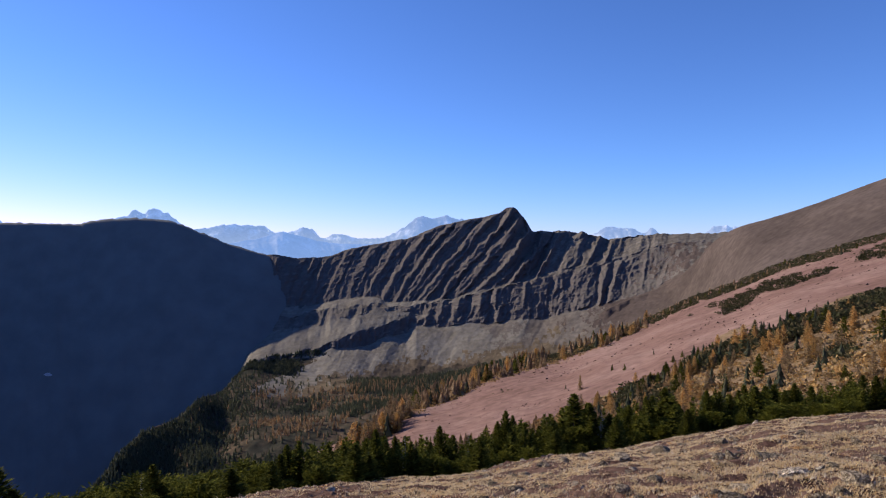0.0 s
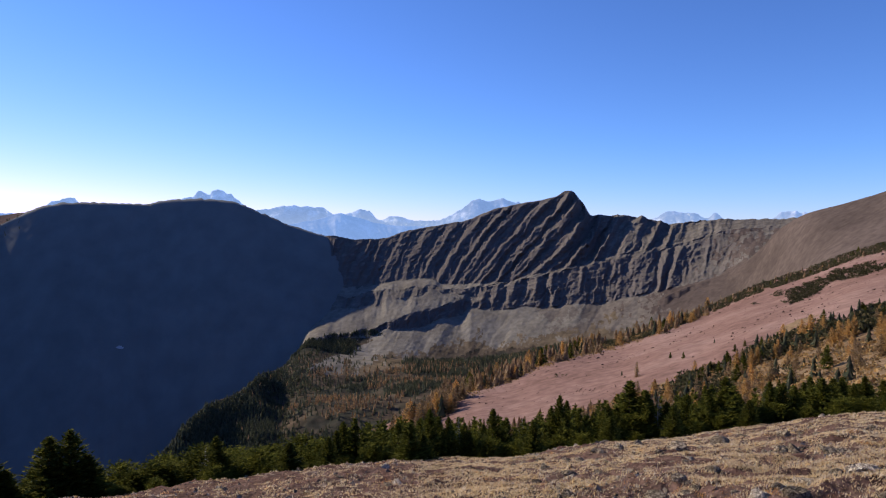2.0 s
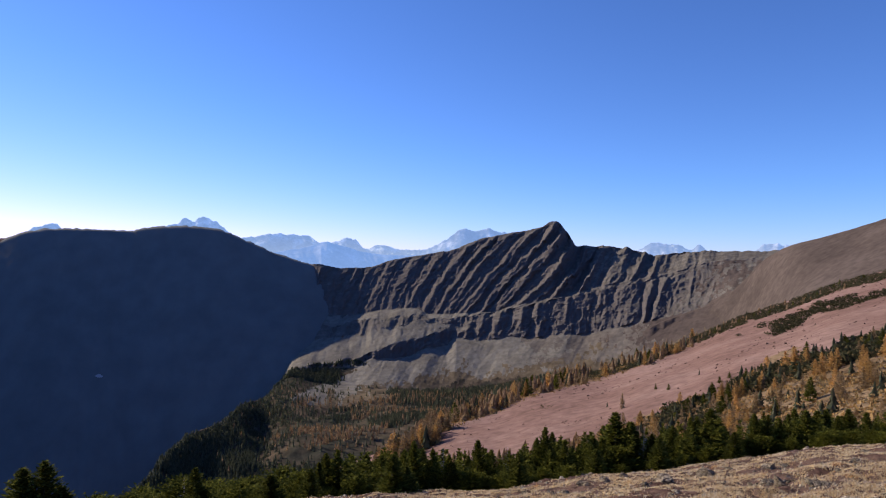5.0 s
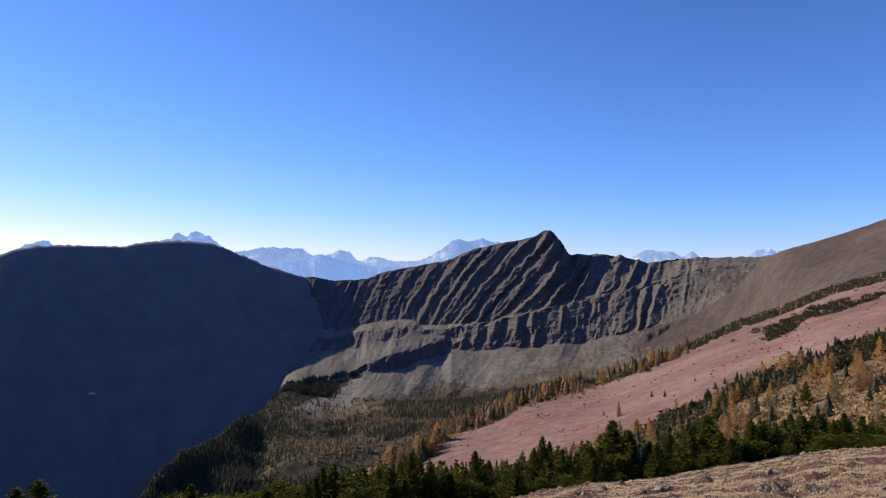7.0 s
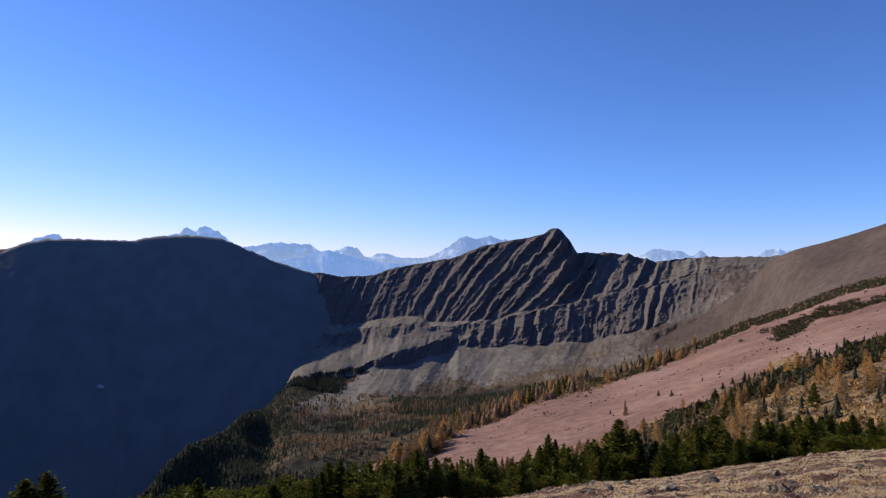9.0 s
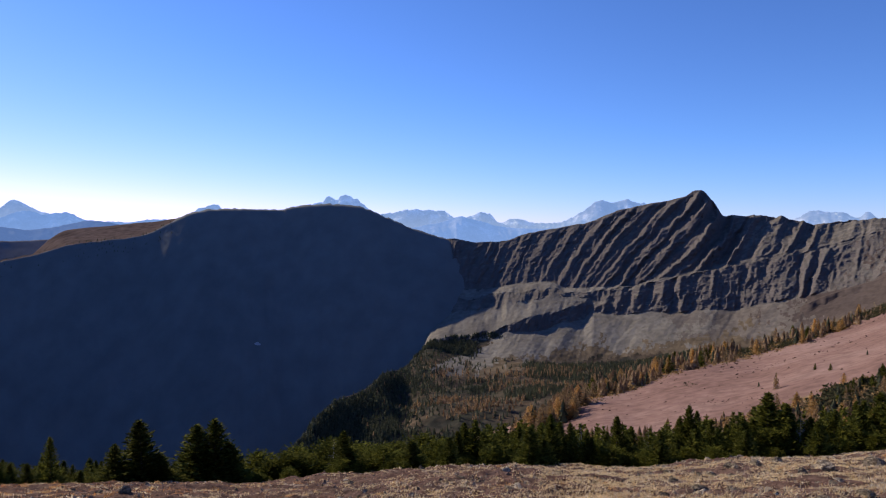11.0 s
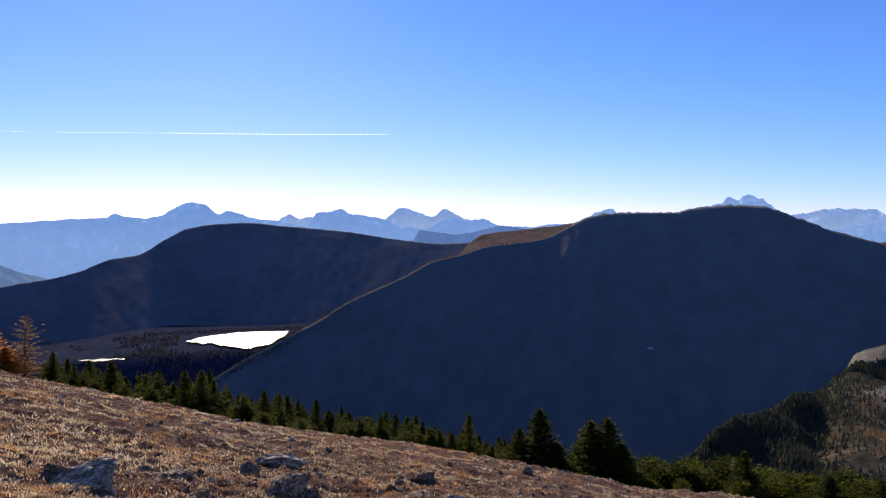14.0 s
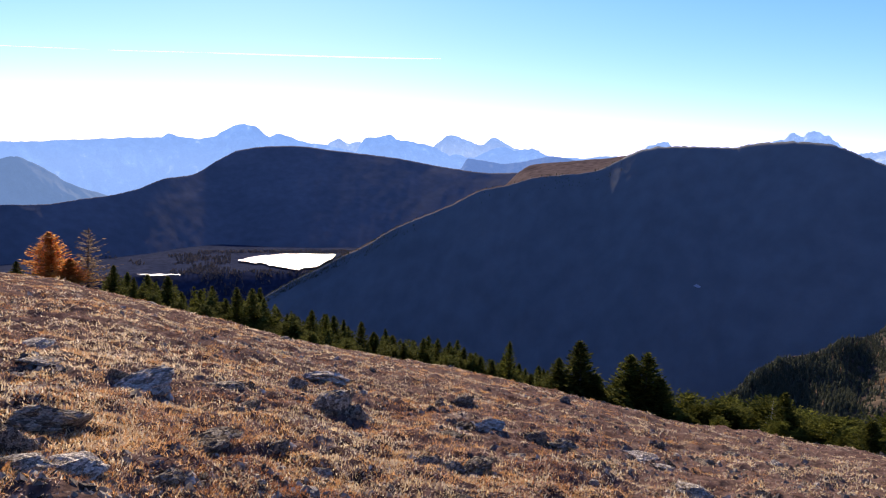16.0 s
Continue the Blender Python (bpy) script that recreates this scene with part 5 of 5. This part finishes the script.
# ---- stones in the meadow ----
def stone_material(name, dark, mid, lichen):
    return material(name, [dark, mid, dark, lichen, mid, lichen], 3.2, rough=0.95, bump=1.0, bump_scale=9, fine=(14, 0.5), spread=("object", 0.7, 1.25), distance=0.06)


M_STONE = stone_material("dark_lichened_stone", (0.085, 0.064, 0.046), (0.20, 0.158, 0.115), (0.44, 0.37, 0.275))
M_PALE = stone_material("grey_lichened_slab", (0.15, 0.122, 0.092), (0.40, 0.335, 0.255), (0.66, 0.58, 0.47))


def stone_mesh(seed, subdivisions, mat, cuts=11):
    """A broken stone: a ball cut by flat faces, then roughened."""
    rs = np.random.RandomState(seed)
    bm = bmesh.new()
    bmesh.ops.create_icosphere(bm, subdivisions=subdivisions, radius=1.0)
    v = np.array([tuple(p.co) for p in bm.verts])
    for _ in range(cuts):
        n = rs.randn(3)
        n /= np.linalg.norm(n)
        d = 0.42 + 0.38 * rs.rand()
        v -= np.clip(v @ n - d, 0, None)[:, None] * n
    v[:, 2] = np.maximum(v[:, 2], -0.45)
    lay = v[:, 2] * 4.5 + 0.8 * v[:, 0] + seed          # slaty layers, broken back unevenly
    v[:, :2] *= (1 - 0.16 * (vnoise(np.floor(lay) * 3.7, np.floor(lay) * 0 + np.round(np.arctan2(v[:, 1], v[:, 0]) * 1.3)) * 0.5 + 0.5))[:, None]
    v += 0.07 * np.stack([fbm(v[:, 0] * 3.5 + k + seed, v[:, 1] * 3.5 + v[:, 2] * 3, 4, 0.6) for k in (0, 7, 19)], -1)
    v /= np.abs(v).max(0)
    for p, q in zip(bm.verts, v):
        p.co = q
    me = bpy.data.meshes.new("stone")
    bm.to_mesh(me)
    bm.free()
    me.materials.append(mat)
    return me


DARK_STONES = [stone_mesh(300 + k, 4, M_STONE) for k in range(6)]
PALE_STONES = [stone_mesh(320 + k, 4, M_PALE, 14) for k in range(4)]
SMALL_STONES = [stone_mesh(340 + k, 2, M_STONE, 8) for k in range(5)] + [stone_mesh(350 + k, 2, M_PALE, 8) for k in range(4)]
STONES = [  # bearing, distance, width, height, pale
    (76.8, 7.4, .62, .30, 1), (82.9, 5.4, .53, .19, 0), (83.7, 9.0, .39, .13, 1), (83.5, 7.7, .34, .08, 1), (69.6, 8.1, .58, .22, 0), (67.9, 7.35, .27, .12, 0), (71.3, 5.6, .57, .23, 0),
    (85.4, 4.7, .26, .21, 0), (84.6, 4.3, .24, .16, 1), (81.5, 4.3, .32, .20, 1)]
STONES += [(74.5, 4.4, .25, .17, 0), (73.7, 5.0, .19, .09, 0), (65.4, 5.9, .22, .11, 0), (60.8, 8.2, .60, .39, 0), (59.2, 8.3, .45, .30, 0), (61.5, 11.6, .73, .41, 1), (64, 9.9, .31, .25, 0),
           (51.9, 10.1, .29, .23, 0), (49.3, 11.7, .37, .21, 0), (49.2, 8.6, .27, .17, 0), (46.8, 8.5, .31, .23, 1), (50.4, 7.7, .36, .11, 0), (42.6, 8.4, .33, .27, 0), (40.7, 8.6, .49, .24, 0)]
STONES += [(44.6, 7.4, .34, .14, 1), (51.9, 6.1, .35, .20, 0), (50.4, 6.2, .33, .17, 0), (62.3, 5.5, .26, .14, 1), (47.6, 6.4, .36, .18, 0), (32.3, 11.7, .17, .19, 0), (34.1, 9.6, .53, .12, 1), (31.8, 9.4, .34, .14, 1),
           (37.6, 7.6, .35, .18, 0), (28.6, 10.4, .28, .11, 0), (29.4, 7.6, .35, .16, 1), (24, 8.1, .23, .23, 0), (25.2, 10.1, .23, .11, 0)]
STONES += [(-28, 9.9, .39, .30, 1), (-26.2, 13.3, .47, .14, 0), (-22.9, 14.3, .38, .20, 0), (-22.7, 17, .33, .18, 0), (-24.6, 9, .40, .18, 0), (-29.7, 8.2, .25, .15, 0), (-22.6, 8.6, .22, .12, 0),
           (-6.3, 9.3, .17, .13, 0), (-0.6, 14.5, .18, .13, 0)]
rr_ = np.random.RandomState(61)


def stone(me, az, r, w, h, label):
    ob = new("stone", me)
    p = on_ground(az, r)
    ob.matrix_world = Matrix.LocRotScale(p + Vector((0, 0, h * 0.02)), Euler(((rr_.rand() - 0.5) * 0.35, (rr_.rand() - 0.5) * 0.35, math.radians(az) + (rr_.rand() - 0.5) * 0.9)),
                                         (w * 0.5, w * (0.30 + 0.15 * rr_.rand()), h * 0.66))
    return tagged(ob, label, "stone", "stones in the meadow")


for az, r, w, h, pale_one in STONES:
    if pale_one:
        stone(PALE_STONES[rr_.randint(4)], az, r, w * 1.3, h * 0.7, "flat grey lichened slab lying in dry turf")
    else:
        stone(DARK_STONES[rr_.randint(6)], az, r, w * 1.12, h * 0.95, "dark broken stone sunk in dry turf")
for k in range(215):
    az, r = -36 + 124 * rr_.rand(), 4.0 * (26 / 4.0) ** rr_.rand()
    a = math.radians(az)
    if float(fbm(-math.sin(a) * r * 0.45 + 40, math.cos(a) * r * 0.45, 2)) < -0.25 and rr_.rand() < 0.8:
        continue
    w = (0.07 + 0.16 * rr_.rand() ** 2) * (0.8 + r / 22)
    stone(SMALL_STONES[rr_.randint(9)], az, r, w, w * (0.3 + 0.4 * rr_.rand()), "small angular stone in the meadow turf")


for k in range(120):                                     # stony bank on the meadow's upper side
    az, r = -37 + 36 * rr_.rand(), 6.5 * (20 / 6.5) ** rr_.rand()
    a = math.radians(az)
    if float(fbm(-math.sin(a) * r * 0.6 + 11, math.cos(a) * r * 0.6, 2)) < 0.0:
        continue
    w = (0.10 + 0.22 * rr_.rand() ** 2) * (0.8 + r / 22)
    stone(SMALL_STONES[rr_.randint(6)], az, r, w, w * (0.35 + 0.4 * rr_.rand()), "angular dark stone in a stony patch of turf")

_fx = []
for az, r, w, h, pale_one in STONES:
    for k in range(26):
        a, q = 6.283 * rr_.rand(), w * (0.3 + 0.75 * rr_.rand() ** 0.7)
        x, y = -math.sin(math.radians(az)) * r + math.cos(a) * q, math.cos(math.radians(az)) * r + 0.6 * math.sin(a) * q
        _fx.append((x, y, w))
_fx = np.array(_fx)
M_FRAG = material("stone_fragments", [(0.05, 0.043, 0.036), (0.15, 0.128, 0.105), (0.46, 0.41, 0.34)], 6, bump=0.6, spread=("island", 0.35, 1.3))
chips("stone_fragments", "dark broken fragments round the sunk stones", "gravel", np.stack([_fx[:, 0], _fx[:, 1], ground_z(np.degrees(np.arctan2(-_fx[:, 0], _fx[:, 1])), np.hypot(_fx[:, 0], _fx[:, 1]))], -1),
      (0.018 + 0.075 * rr_.rand(len(_fx)) ** 2) * (0.6 + _fx[:, 2]), M_FRAG, 83, flat=0.5)

# ---- turf ----
def turf(name, label, n, seed, mask, length, width, lean, mat, r0=4.0, r1=31.0, tuft=1, spread=0.05):
    """Blades or leaves, each one bent face, in tufts where mask allows."""
    rs = np.random.RandomState(seed)
    az, r = -38 + 128 * rs.rand(n), r0 * (r1 / r0) ** (rs.rand(n) ** 1.15)
    r = np.minimum(r, edge_r(az) * 1.03)
    x, y = -np.sin(np.radians(az)) * r, np.cos(np.radians(az)) * r
    ok = mask(x, y, az, r) > rs.rand(n)
    x, y, r = x[ok], y[ok], r[ok]
    x, y, r = np.repeat(x, tuft), np.repeat(y, tuft), np.repeat(r, tuft)
    m = len(x)
    x, y = x + rs.randn(m) * spread, y + rs.randn(m) * spread
    az = np.degrees(np.arctan2(-x, y))
    z = ground_z(az, np.hypot(x, y)) - 0.005
    grow = 1 + r / 34
    ln, wd = length * (0.5 + rs.rand(m)) * grow, width * (0.6 + 0.8 * rs.rand(m)) * (1 + r / 20)
    phi, le = rs.rand(m) * 6.28, lean * (0.3 + rs.rand(m))
    dx, dy, ux, uy = np.cos(phi) * le, np.sin(phi) * le, -np.sin(phi), np.cos(phi)
    up = np.sqrt(np.clip(1 - le * le, 0.02, 1))
    a = np.stack([x - ux * wd, y - uy * wd, z], -1)
    b = np.stack([x + ux * wd, y + uy * wd, z], -1)
    c = np.stack([x + dx * ln * 0.5 + ux * wd * 0.8, y + dy * ln * 0.5 + uy * wd * 0.8, z + up * ln * 0.6], -1)
    d = np.stack([x + dx * ln, y + dy * ln, z + up * ln * 0.92], -1)
    i = np.arange(m)
    ob = mesh_object(name, np.concatenate([a, b, c, d]), np.stack([i, i + m, i + 2 * m, i + 3 * m], -1), mat, smooth=False)
    return tagged(ob, label, "grass", kind="stuff")


M_STRAW = ramp_material("dry_straw", [(0.50, 0.36, 0.20), (0.74, 0.60, 0.38), (0.86, 0.76, 0.54), (0.64, 0.48, 0.28), (0.92, 0.87, 0.73)], thin=0.5, rough=0.62, spec=0.2, patch=(0.5, (0.85, 0.78, 0.68), (1.12, 1.07, 0.98)))
M_RUST = ramp_material("rust_leaves", [(0.10, 0.053, 0.042), (0.25, 0.135, 0.098), (0.38, 0.24, 0.165), (0.20, 0.12, 0.10), (0.62, 0.49, 0.38), (0.30, 0.16, 0.105), (0.54, 0.47, 0.41)], thin=0.3, rough=0.6, spec=0.25, patch=(0.6, (0.66, 0.50, 0.48), (1.3, 1.16, 1.02)))
M_TAN = ramp_material("golden_sedge", [(0.38, 0.21, 0.075), (0.60, 0.38, 0.155), (0.70, 0.50, 0.26), (0.42, 0.21, 0.08), (0.88, 0.79, 0.60)], thin=0.5, rough=0.6, spec=0.2, patch=(0.8, (0.72, 0.46, 0.38), (1.25, 1.08, 0.92)))
M_HEATH = ramp_material("orange_heath", [(0.16, 0.065, 0.035), (0.34, 0.15, 0.07), (0.50, 0.27, 0.12), (0.10, 0.05, 0.035), (0.66, 0.46, 0.27)], thin=0.5, rough=0.6, spec=0.2, patch=(0.5, (0.7, 0.6, 0.6), (1.2, 1.1, 1.0)))


M_SEDGE = ramp_material("orange_sedge", [(0.34, 0.18, 0.07), (0.53, 0.32, 0.13), (0.66, 0.47, 0.25), (0.42, 0.23, 0.09)], thin=0.5, rough=0.6, spec=0.15, patch=(0.7, (0.85, 0.72, 0.6), (1.15, 1.05, 0.95)))


def left_side(az):
    return step(20, 45, az)


def straw_side(az):
    return 1 - 0.88 * step(-2, 10, az) + 0.03 * step(38, 52, az)


def streaks(x, y, az, r):
    """Pale bands of straw running across the slope."""
    return fbm(az * 0.07 + 3, r * 0.75 + 0.6 * fbm(x * 0.5, y * 0.5, 2), 3) * 0.6 + fbm(x * 1.1 + 3, y * 1.1, 4, 0.6) * 0.6


turf("turf_leaves", "rust-brown dwarf willow and heath leaves", 300000, 71, lambda x, y, a, r: 0.97 * step(-0.55, 0.05, fbm(x * 0.9 + 40, y * 0.9, 3)) * (1 - 0.5 * step(8, 14, a) * step(50, 38, a)), 0.019, 0.0062, 1.0, M_RUST, spread=0.05)
turf("dry_grass", "short straw-coloured dry alpine grass", 175000, 72, lambda x, y, a, r: (0.06 + step(-0.04, 0.09, streaks(x, y, a, r))) * straw_side(a), 0.034, 0.0046, 0.90, M_STRAW, tuft=12, spread=0.05)
turf("golden_sedge", "golden tan sedge tufts", 46000, 73, lambda x, y, a, r: step(-0.05, 0.3, fbm(x * 0.9 + 12, y * 0.9 + 3, 3)) * (0.06 + 0.94 * left_side(a)), 0.028, 0.0026, 0.93, M_TAN, tuft=8, spread=0.04)
turf("orange_heath", "orange autumn heath clumps in the turf", 24000, 75, lambda x, y, a, r: step(0.14, 0.3, fbm(x * 1.15 + 31, y * 1.15 + 8, 3)) * left_side(a), 0.032, 0.0036, 0.88, M_HEATH, tuft=9, spread=0.05)
turf("seed_grass", "tall pale seeding grass stems", 3200, 74, lambda x, y, a, r: step(0.0, 0.5, fbm(x * 0.5 + 5, y * 0.5, 2)) * step(58, 70, a) * step(6.5, 9, r), 0.075, 0.0022, 0.65, M_STRAW, tuft=4, spread=0.05)

turf("sedge_clumps", "bushy golden tan sedge clumps", 4000, 76, lambda x, y, a, r: (0.12 + 0.88 * step(0.0, 0.35, fbm(x * 0.8 + 3, y * 0.8 + 21, 3))) * (0.1 + 0.9 * left_side(a)), 0.040, 0.0019, 0.9, M_SEDGE, tuft=64, spread=0.055)
turf("bunch_grass", "pale straw bunch grass in the stony turf", 3800, 77, lambda x, y, a, r: (0.15 + 0.85 * step(-0.1, 0.3, fbm(x * 0.9 + 8, y * 0.9 + 5, 3))) * (1 - 0.75 * left_side(a)), 0.042, 0.0030, 0.9, M_STRAW, tuft=44, spread=0.065)

# broken stone chips in the bare places
_az, _rr = -38 + 128 * rr_.rand(40000), 3.4 * (28 / 3.4) ** rr_.rand(40000)
_x, _y = -np.sin(np.radians(_az)) * _rr, np.cos(np.radians(_az)) * _rr
_ok = (fbm(_x * 0.55 + 40, _y * 0.55, 3) + 0.35 * rr_.randn(len(_x)) > 0.45)
_az, _rr, _x, _y = _az[_ok], _rr[_ok], _x[_ok], _y[_ok]
M_CHIP = material("stone_chips", [(0.08, 0.062, 0.042), (0.25, 0.205, 0.15), (0.45, 0.39, 0.30)], 5, bump=0.4, spread=("island", 0.45, 1.4))
chips("stone_chips", "grey broken stone chips in bare turf", "gravel", np.stack([_x, _y, ground_z(_az, _rr)], -1), (0.008 + 0.035 * rr_.rand(len(_x)) ** 3) * (1 + _rr / 16), M_CHIP, 82)
